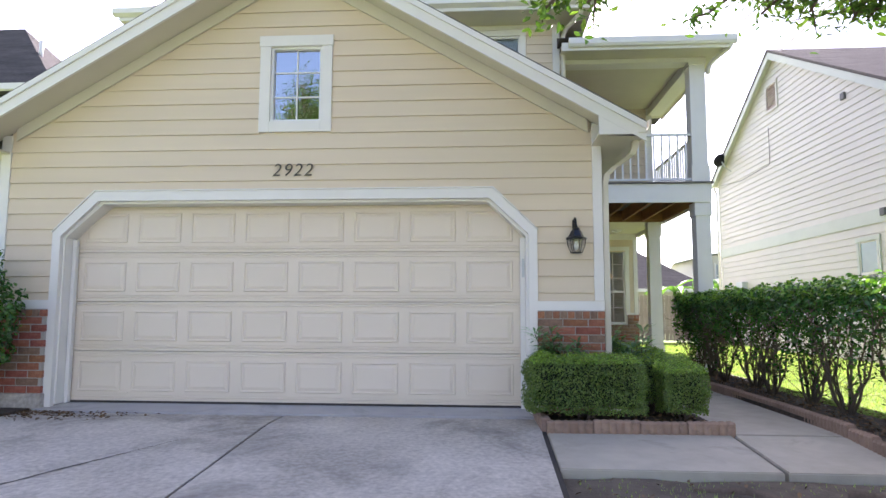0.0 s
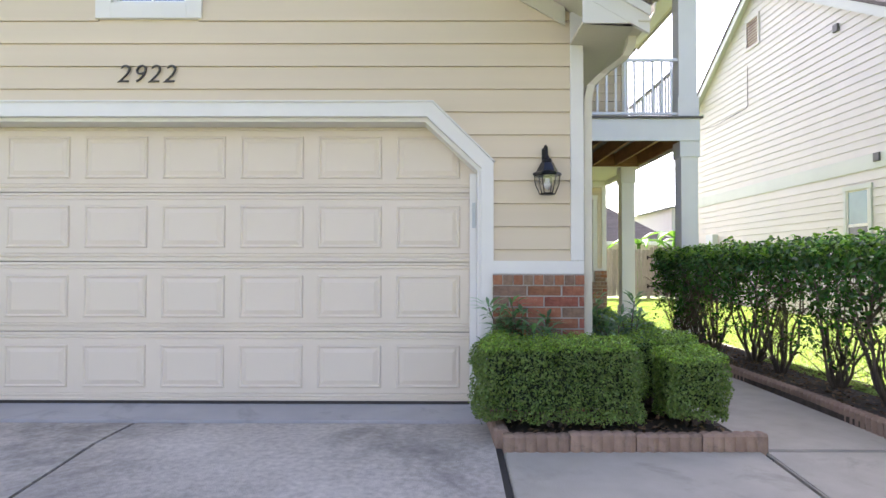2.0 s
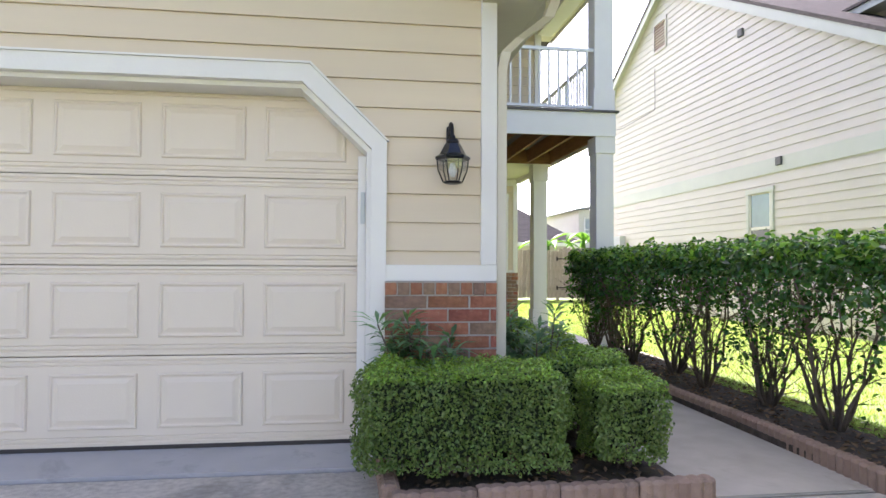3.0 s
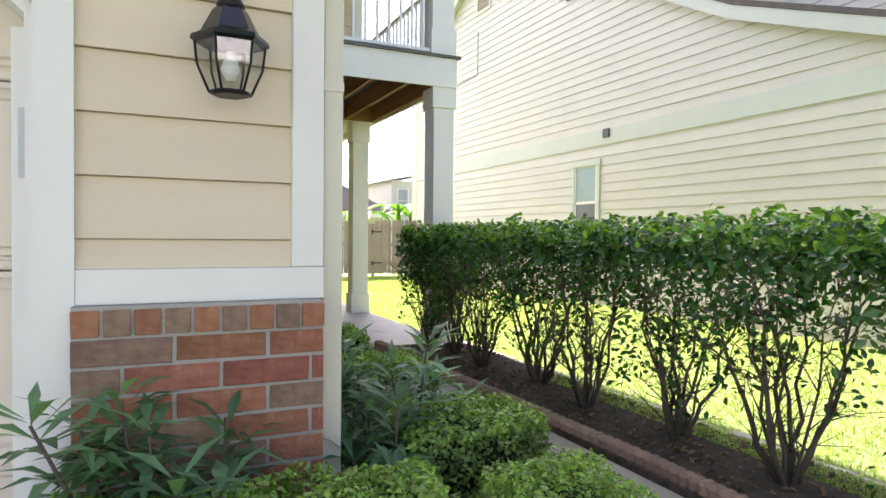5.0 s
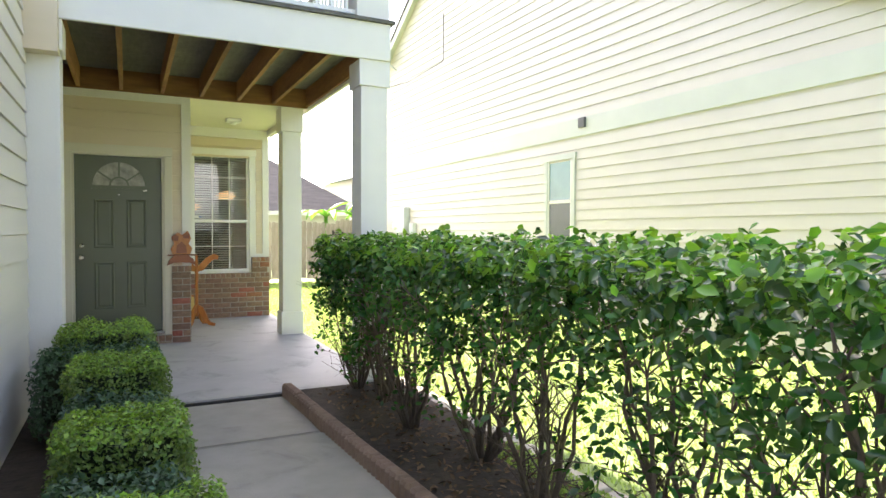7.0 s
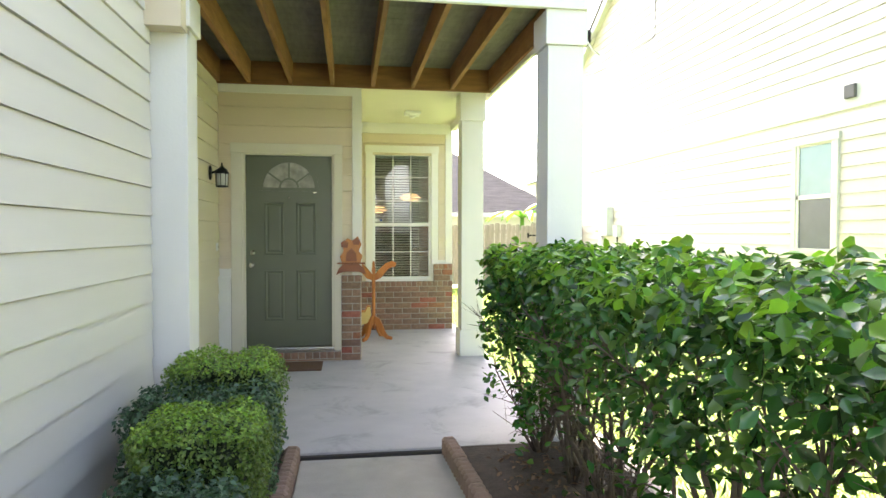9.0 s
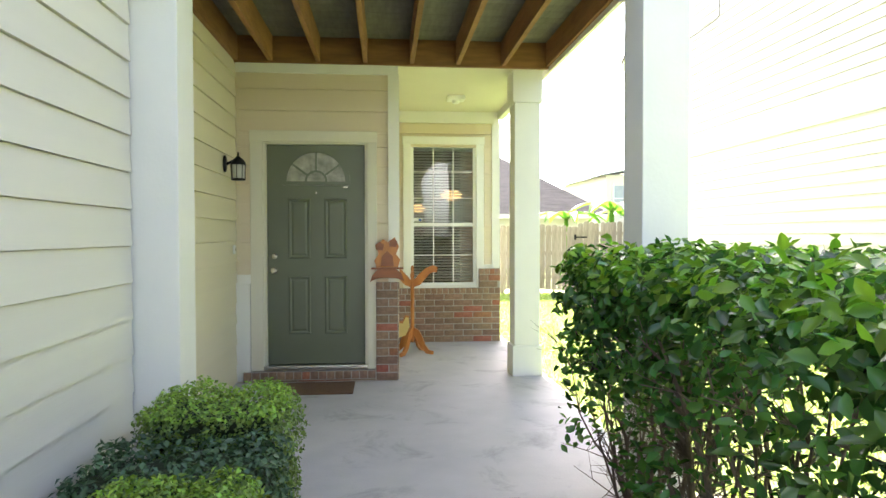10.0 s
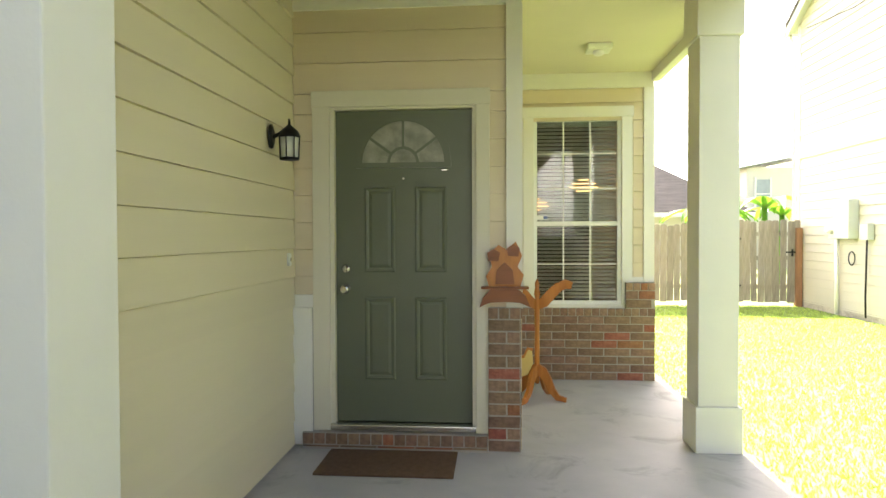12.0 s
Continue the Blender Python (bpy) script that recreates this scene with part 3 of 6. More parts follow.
def build_garage_front():
    # wall with an eight-sided opening for the garage door and a window hole
    y0, y1 = GY, GY + 0.2
    bm = bm_new()
    g = gable_z
    for poly in ([(-4.16, -0.2), (-3.55, -0.2), (-3.55, 1.78), (-4.16, 1.78)], [(1.44, -0.2), (2.07, -0.2), (2.07, 1.78), (1.44, 1.78)],
                 [(-4.16, 1.78), (-3.55, 1.78), (-3.08, 2.17), (-3.08, g(-3.08)), (-4.16, g(-4.16))],
                 [(1.44, 1.78), (2.07, 1.78), (2.07, g(2.07)), (1.02, g(1.02)), (1.02, 2.17)],
                 [(-3.08, 2.17), (-1.32, 2.17), (-1.32, g(-1.32)), (-3.08, g(-3.08))],
                 [(-0.72, 2.17), (1.02, 2.17), (1.02, g(1.02)), (-0.72, g(-0.72))],
                 [(-1.32, 2.17), (-0.72, 2.17), (-0.72, 2.96), (-1.32, 2.96)],
                 [(-1.32, 3.80), (-0.72, 3.80), (-0.72, g(-0.72)), (APEX_X, APEX_Z), (-1.32, g(-1.32))]):
        prism(bm, poly, "y", y0, y1)
    wall = structure("wall_garage", bm, M_SIDING, "tan lap-sided gable wall over the garage door", "wall")
    for z0, z1 in clap_rows(1.085, 4.62, 1.166, 0.1675):
        def ends(z):
            r = (APEX_Z - z) / PITCH
            return max(-4.14, APEX_X - r), min(2.06, APEX_X + r)
        (l0, r0), (l1, r1) = ends(z0), ends(z1)
        mid = (z0 + z1) / 2
        def hole(z):
            if z <= 1.82:
                return -3.55, 1.44
            k = min(0.455, (z - 1.82) * 1.14)
            return -3.55 + k, 1.44 - k
        if z1 < 2.18:
            (h0, k0), (h1, k1) = hole(z0), hole(z1)
            board(wall, GY, "y", -1, l0, h0, z0, z1, M_SIDING, l1, h1)
            board(wall, GY, "y", -1, k0, r0, z0, z1, M_SIDING, k1, r1)
        elif 2.9 < mid < 3.8:
            board(wall, GY, "y", -1, l0, -1.40, z0, z1, M_SIDING, l1, -1.40)
            board(wall, GY, "y", -1, -0.66, r0, z0, z1, M_SIDING, -0.66, r1)
        else:
            board(wall, GY, "y", -1, l0, r0, z0, z1, M_SIDING, l1, r1)
    # white trim round the opening, corners and the ledge over the brick
    y = GY - 0.035
    bm = bm_new()
    for poly in ([(-3.61, -0.03), (-3.52, -0.03), (-3.52, 1.76), (-3.61, 1.80)], [(1.41, -0.03), (1.50, -0.03), (1.50, 1.80), (1.41, 1.76)],
                 [(-3.61, 1.80), (-3.52, 1.76), (-3.125, 2.132), (-3.165, 2.235)], [(1.50, 1.80), (1.41, 1.76), (1.015, 2.132), (1.055, 2.235)],
                 [(-3.165, 2.235), (-3.125, 2.132), (1.015, 2.132), (1.055, 2.235)]):
        prism(bm, poly, "y", y, GY + 0.02)
    tr = structure("trim_garage_opening", bm, M_TRIM, "white painted trim round the garage opening with clipped corners", "trim")
    bm = bm_new()
    for poly in ([(-3.165, 2.236), (-3.165, 2.248), (1.06, 2.248), (1.055, 2.236)], [(1.0556, 2.236), (1.0606, 2.248), (1.513, 1.804), (1.501, 1.801)], [(-3.1656, 2.236), (-3.1706, 2.248), (-3.623, 1.804), (-3.611, 1.801)]):
        prism(bm, poly, "y", y - 0.012, GY)
    part("drip_cap", bm, M_TRIM, tr)
    # return of the opening to the door
    bm = bm_new()
    for poly in ([(-3.55, 0), (-3.50, 0), (-3.50, 1.745), (-3.55, 1.78)], [(1.385, 0), (1.44, 0), (1.44, 1.78), (1.385, 1.745)],
                 [(-3.55, 1.78), (-3.50, 1.745), (-3.10, 2.105), (-3.08, 2.17)], [(1.44, 1.78), (1.385, 1.745), (1.0, 2.105), (1.02, 2.17)],
                 [(-3.08, 2.17), (-3.10, 2.105), (1.0, 2.105), (1.02, 2.17)]):
        prism(bm, poly, "y", GY + 0.02, 7.02)
    part("jamb", bm, M_TRIM, tr)
    part("door_stop", boxes((1.335, 1.385, 6.93, 6.985, 0.0, 1.74), (-3.495, -3.455, 6.93, 6.985, 0.0, 1.74), bevel=0.004), M_TRIM, tr)
    part("track_plate", boxes((1.352, 1.378, 6.922, 6.93, 1.33, 1.52), bevel=0.003), M_METERBOX, tr, "grey metal plate")
    structure("trim_corner", boxes((2.06, 2.155, GY - 0.03, GY + 0.1, 1.085, 2.9), bevel=0.005), M_TRIM, "white corner board of the garage", "trim")
    structure("trim_corner_2", boxes((-4.25, -4.14, GY - 0.03, GY + 0.1, 1.085, 2.86), bevel=0.005), M_TRIM, "white corner board of the garage", "trim")
    structure("trim_water_table", boxes((1.50, 2.155, GY - 0.031, GY + 0.05, 0.99, 1.084), bevel=0.002), M_TRIM, "white ledge board over the brick", "trim")
    structure("trim_water_table_2", boxes((-4.25, -3.61, GY - 0.031, GY + 0.05, 0.99, 1.084), bevel=0.002), M_TRIM, "white ledge board over the brick", "trim")
    # brick piers
    rnd = random.Random(11)
    for x0, x1, base in ((1.49, 2.15, -0.10), (-4.25, -3.60, 0.12)):
        p = structure("wall_brick_pier", boxes((x0 + 0.005, x1 - 0.008, GY - 0.0705, GY + 0.05, -0.2, 0.989)), M_MORTAR, "red brown brick pier with a header course", "brick wall")
        brickwork(p, "y", GY - 0.075, -1, x0, x1, base, 0.985, rnd)
    structure("footing", boxes((-4.3, -3.585, GY - 0.11, GY, -0.25, 0.12), bevel=0.01), M_CONC, "grey concrete footing under the brick", "footing")


def build_garage_door():
    d = thing("garage_door", (-1.09, 7.02, 0), "closed beige sectional garage door with raised panels", "garage door")
    H = 0.530
    pm = bm_new()
    w, h = 0.485, 0.325
    loops = []
    for inset, proud in ((0.0, 0.0), (0.008, 0.011), (0.016, 0.011), (0.022, 0.004), (0.030, 0.004), (0.058, 0.013)):
        loops.append([pm.verts.new((sx * (w / 2 - inset), -proud, sz * (h / 2 - inset))) for sx, sz in ((-1, -1), (1, -1), (1, 1), (-1, 1))])
    for a, b in zip(loops, loops[1:]):
        for k in range(4):
            pm.faces.new((a[k], a[(k + 1) % 4], b[(k + 1) % 4], b[k]))
    pm.faces.new(loops[-1])
    bmesh.ops.recalc_face_normals(pm, faces=pm.faces)
    pme = finish(pm, "raised_panel")
    pme.materials.append(M_GARAGE)
    for r in range(4):
        z0 = 0.012 + r * H
        bm = bm_new()
        # section with ribs along its edges
        y = 7.0
        prism(bm, [(y + 0.04, z0 + 0.003), (y + 0.004, z0 + 0.002), (y, z0 + 0.008), (y, z0 + 0.028), (y + 0.008, z0 + 0.032), (y + 0.008, z0 + 0.038), (y, z0 + 0.044), (y, z0 + 0.058), (y + 0.006, z0 + 0.062), (y, z0 + 0.068),
                   (y, z0 + H - 0.058), (y + 0.006, z0 + H - 0.053), (y, z0 + H - 0.048), (y, z0 + H - 0.036), (y + 0.008, z0 + H - 0.031), (y + 0.008, z0 + H - 0.025), (y, z0 + H - 0.020), (y + 0.002, z0 + H - 0.003), (y + 0.04, z0 + H - 0.003)], "x", -3.52, 1.41)
        s = part("section", bm, M_GARAGE, d)
        for c in range(8):
            ob = part("raised_panel", pme, M_GARAGE, s)
            ob.matrix_basis = Matrix.Translation((1.020 - 0.597 * (7 - c), 6.9995, z0 + H / 2 + 0.004))
    part("bottom_seal", boxes((-3.5, 1.39, 6.99, 7.03, -0.002, 0.022)), M_DARK, d, "black rubber seal")
    part("lift_handle", boxes((-2.94, -2.82, 6.965, 7.0, 0.10, 0.115), bevel=0.004), M_GARAGE, d)


def window_unit(name, loc, x0, x1, z0, z1, cols, rows, label, trim=0.11, out=-1, rail=None, frame_w=0.035, mat_frame=None, glass=None):
    """A window in a wall facing -y: casing, frame, bars, panes."""
    y = loc
    w = thing(name, ((x0 + x1) / 2, y, z0), label, "window", kind="structure")
    mf = mat_frame or M_TRIM
    for i, b in enumerate(((x0 - trim, x0, y - 0.035, y + 0.02, z0 - trim, z1), (x1, x1 + trim, y - 0.035, y + 0.02, z0 - trim, z1),
                           (x0 - trim - 0.01, x1 + trim + 0.01, y - 0.042, y + 0.02, z1, z1 + trim), (x0, x1, y - 0.035, y + 0.02, z0 - trim, z0))):
        part("casing", boxes(b, bevel=0.004), mf, w)
    f = part("window_frame", boxes((x0, x0 + frame_w, y + 0.0, y + 0.07, z0, z1), (x1 - frame_w, x1, y + 0.0, y + 0.07, z0, z1),
                                   (x0 + frame_w, x1 - frame_w, y + 0.0, y + 0.07, z0, z0 + frame_w), (x0 + frame_w, x1 - frame_w, y + 0.0, y + 0.07, z1 - frame_w, z1)), M_PLASTIC, w)
    gx0, gx1, gz0, gz1 = x0 + frame_w, x1 - frame_w, z0 + frame_w, z1 - frame_w
    if rail:
        part("meeting_rail", boxes((gx0, gx1, y + 0.01, y + 0.06, rail - 0.022, rail + 0.022), bevel=0.003), M_PLASTIC, w)
    for i in range(1, cols):
        x = gx0 + (gx1 - gx0) * i / cols
        part("glazing_bar", boxes((x - 0.007, x + 0.007, y + 0.028, y + 0.036, gz0, gz1)), M_PLASTIC, f)
    for z in rows:
        part("glazing_bar", boxes((gx0, gx1, y + 0.027, y + 0.037, z - 0.0065, z + 0.0065)), M_PLASTIC, f)
    p = part("pane", boxes((gx0, gx1, y + 0.040, y + 0.044, gz0, gz1)), glass or M_GLASS, w)
    p.visible_shadow = False
    return w


def build_garage_window():
    window_unit("window_1", GY, -1.30, -0.75, 2.97, 3.79, 2, (3.245, 3.515), "white framed gable window reflecting the sky", trim=0.115, frame_w=0.025, glass=M_GLASSR)
    # added dark sheet in place of the attic's lack of light
    structure("unlit_attic_sheet", boxes((-1.9, -0.2, 7.9, 7.92, 2.4, 4.15)), M_DARK, "dark sheet standing for the unlit room behind the gable window", "room wall")


def build_numbers():
    s = thing("house_number", (-1.04, GY - 0.03, 2.40), "dark metal house number 2922 on the siding", "house number")
    for i, ch in enumerate("2922"):
        cu = bpy.data.curves.new("digit", "FONT")
        cu.body, cu.size, cu.extrude, cu.shear, cu.bevel_depth, cu.offset = ch, 0.19, 0.008, 0.25, 0.0, -0.0035
        tmp = bpy.data.objects.new("digit", cu)
        me = bpy.data.meshes.new_from_object(tmp)
        bpy.data.objects.remove(tmp)
        me.materials.append(M_NUMBER)
        ob = part("digit", me, M_NUMBER, s)
        ob.matrix_basis = pose(-1.255 + i * 0.112, GY - 0.026, 2.382, 90, 0, 0)


def build_garage_roof():
    yf, yb, YE = 6.33, 11.3, 8.6
    r = thing("garage_roof", (-1.03, 8, 4.7), "shingled gable roof with white fascia over the garage", "roof", kind="structure")
    for sg, xe in ((-1, -4.60), (1, 2.50)):
        ze = gable_z(xe)
        nrm = 0.0
        def line(x, dz):
            return (x, gable_z(x) + dz)
        bm = bm_new()
        xw = xe if sg < 0 else 2.085
        prism(bm, [line(APEX_X, 0.112), line(xw, 0.112), line(xw, 0.124), line(APEX_X, 0.124)], "y", yf - 0.012, yb)
        if sg > 0:
            prism(bm, [line(xw, 0.112), line(xe, 0.112), line(xe, 0.124), line(xw, 0.124)], "y", yf - 0.012, YE)
        part("shingles", bm, M_SHINGLE, r)
        bm = bm_new()
        prism(bm, [line(APEX_X, -0.07), line(xe, -0.07), line(xe, 0.108), line(APEX_X, 0.108)], "y", yf, yf + 0.03)
        part("fascia", bm, M_TRIM, r)
        bm = bm_new()
        prism(bm, [line(APEX_X, 0.045), line(xe, 0.045), line(xe, 0.108), line(APEX_X, 0.108)], "y", yf - 0.022, yf - 0.002)
        part("rake_moulding", bm, M_TRIM, r)
        bm = bm_new()
        prism(bm, [line(APEX_X, 0.0), line(xe, 0.0), line(xe, 0.02), line(APEX_X, 0.02)], "y", yf + 0.032, GY - 0.002)
        part("soffit", bm, M_CREAM, r)
        bm = bm_new()
        prism(bm, [line(APEX_X, -0.135), line(APEX_X + sg * 3.05, -0.135), line(APEX_X + sg * 3.05, -0.004), line(APEX_X, -0.004)], "y", GY - 0.045, GY - 0.021)
        part("rake_board", bm, M_CREAM, r)
    # boxed eave return at the foot of the gable
    for xa, xb, xg in ((2.06, 2.42, 2.48), (-4.52, -4.15, -4.58)):
        bm = bm_new()
        prism(bm, [(xa, 2.655), (xb, 2.655), (xb, gable_z(xb) - 0.06), (xa, gable_z(xa) - 0.06)], "y", yf + 0.004, yf + 0.026)
        part("eave_return", bm, M_TRIM, r)
        part("eave_soffit", boxes((min(xa, xb), max(xa, xb), yf + 0.03, YE if xb > 0 else yb, 2.655, 2.675)), M_CREAM, r)
    part("eave_fascia", boxes((2.40, 2.42, yf + 0.03, YE, 2.66, 2.80), (2.09, 2.40, YE - 0.02, YE, 2.68, 2.86)), M_TRIM, r)
    g = thing("gutter", (2.48, 8, 2.7), "cream metal gutter with a swan-neck downspout", "gutter")
    bm = bm_new()
    prism(bm, [(2.425, 2.66), (2.50, 2.66), (2.535, 2.72), (2.54, 2.79), (2.53, 2.79), (2.525, 2.725), (2.495, 2.67), (2.425, 2.67)], "y", yf - 0.01, YE)
    part("trough", bm, M_CREAM, g)
    bm = bm_new()
    def rect_pipe(bm, pts, hx, hy):
        rings = [[bm.verts.new((x + sx * hx, y + sy * hy, z)) for sx, sy in ((-1, -1), (1, -1), (1, 1), (-1, 1))] for x, y, z in pts]
        for a, b in zip(rings, rings[1:]):
            for k in range(4):
                bm.faces.new((a[k], a[(k + 1) % 4], b[(k + 1) % 4], b[k]))
        bm.faces.new(rings[0][::-1])
        bm.faces.new(rings[-1])
        bmesh.ops.recalc_face_normals(bm, faces=bm.faces)
    rect_pipe(bm, [(2.46, 6.62, 2.68), (2.455, 6.63, 2.60), (2.43, 6.65, 2.53), (2.29, 6.78, 2.44), (2.215, 6.82, 2.37), (2.192, 6.828, 2.26), (2.189, 6.83, -0.02)], 0.029, 0.042)
    part("downspout", bm, M_CREAM, g)
    part("strap", boxes((2.156, 2.222, 6.782, 6.876, 1.62, 1.65)), M_CREAM, g)
    part("outlet_elbow", boxes((2.165, 2.34, 6.79, 6.87, 0.0, 0.07), bevel=0.01), M_CREAM, g)


def build_side_wall():
    # side wall boards carry the sky light in their paler colour
    w = structure("wall_side", boxes((1.86, 2.06, GY + 0.1, 11.43, -0.2, 2.98)), M_SIDING_SKYLIT, "shaded tan lap-sided garage side wall, skylight put into its pale colour", "wall")
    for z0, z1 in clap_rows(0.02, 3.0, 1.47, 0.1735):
        board(w, 2.06, "x", 1, GY + 0.1 if z1 < 2.67 else 8.61, 11.40, z0, z1, M_SIDING_SKYLIT)
    structure("footing_side", boxes((1.9, 2.055, GY, 11.4, -0.2, 0.03)), M_CONC, "grey concrete footing under the side wall", "footing")
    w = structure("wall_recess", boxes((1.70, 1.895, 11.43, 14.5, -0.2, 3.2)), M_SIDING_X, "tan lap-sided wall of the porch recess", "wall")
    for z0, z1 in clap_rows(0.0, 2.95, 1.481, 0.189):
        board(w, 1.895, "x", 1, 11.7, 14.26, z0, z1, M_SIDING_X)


def column(name, x0, x1, y0, y1, zb, zt, label, base=None, cap=None, flare=0.02, group=""):
    c = thing(name, ((x0 + x1) / 2, (y0 + y1) / 2, zb), label, "porch column", group)
    a, b = (base or zb), (cap or zt)
    part("shaft", boxes((x0, x1, y0, y1, a, b), bevel=0.006), M_TRIM, c)
    if base:
        part("base_block", boxes((x0 - flare, x1 + flare, y0 - flare, y1 + flare, zb, base), bevel=0.006), M_TRIM, c)
    if cap:
        part("cap_block", boxes((x0 - flare, x1 + flare, y0 - flare, y1 + flare, cap, zt), bevel=0.006), M_TRIM, c)
    return c


def build_porch():
    column("porch_column", 4.595, 4.845, 11.44, 11.70, -0.02, 2.868, "square pale painted column under the balcony", 0.24, 2.635, group="porch columns")
    column("porch_column", 2.035, 2.28, 11.44, 11.70, -0.02, 2.868, "square pale painted column against the house wall", 0.24, 2.64, group="porch columns")
    column("porch_column", 4.515, 4.765, 14.30, 14.55, -0.02, 2.93, "square pale painted column at the porch corner", 0.275, 2.62, group="porch columns")
    column("balcony_column", 4.57, 4.84, 11.44, 11.70, 3.20, 5.378, "square pale painted column on the balcony", 3.52, 5.33, group="porch columns")
    b = thing("balcony", (3.4, 12.8, 2.87), "wooden balcony deck with white fascia over the porch", "balcony", kind="structure")
    part("fascia_beam", boxes((2.02, 4.862, 11.40, 11.437, 2.868, 3.195), bevel=0.004), M_TRIM, b)
    part("fascia_beam", boxes((4.83, 4.866, 11.44, 14.55, 2.90, 3.195), bevel=0.004), M_TRIM, b)
    for i in range(7):
        x = 2.23 + i * 0.432
        part("joist", boxes((x - 0.021, x + 0.021, 11.44, 14.22, 2.945, 3.172), bevel=0.003), M_LUMBER, b)
    part("ledger", boxes((1.90, 4.83, 14.222, 14.262, 2.93, 3.172), bevel=0.003), M_LUMBER_X, b)
    part("rim_joist", boxes((1.90, 1.94, 11.44, 14.22, 2.945, 3.172), bevel=0.003), M_LUMBER, b)
    part("rim_joist", boxes((1.95, 4.82, 11.44, 11.48, 2.90, 3.172), bevel=0.003), M_LUMBER_X, b)
    part("edge_trim", boxes((2.0, 4.90, 11.37, 11.42, 3.196, 3.225), (4.86, 4.90, 11.42, 14.5, 3.196, 3.225)), M_DECK, b)
    for i in range(20):
        y = 11.42 + i * 0.142
        part("deck_board", boxes((1.92, 4.86, y, y + 0.135, 3.174, 3.2)), M_DECK, b)
    r = thing("balcony_railing", (3.4, 11.45, 3.2), "white metal balcony railing with slim balusters", "railing")
    for z0, z1 in ((3.265, 3.305), (4.06, 4.105)):
        part("rail", boxes((2.2, 4.57, 11.47, 11.515, z0, z1), bevel=0.004), M_PLASTIC, r)
        part("rail", boxes((4.68, 4.725, 11.70, 14.4, z0, z1), bevel=0.004), M_PLASTIC, r)
    me = rough_box_mesh("baluster", 0.028, 0.028, 0.76, 0.003)
    me.materials.append(M_PLASTIC)
    for i in range(17):
        ob = part("baluster", me, M_TRIM, r)
        ob.matrix_basis = Matrix.Translation((2.30 + i * 0.136, 11.492, 3.682))
    for i in range(19):
        ob = part("baluster", me, M_TRIM, r)
        ob.matrix_basis = Matrix.Translation((4.702, 11.84 + i * 0.136, 3.682))
    structure("ceiling_porch", boxes((3.30, 4.80, 14.27, 16.5, 2.93, 3.1)), M_CREAM, "painted porch ceiling board", "ceiling")
    structure("trim_porch_beam", boxes((4.72, 4.80, 14.56, 16.4, 2.84, 2.93)), M_TRIM, "painted edge beam of the porch", "trim")


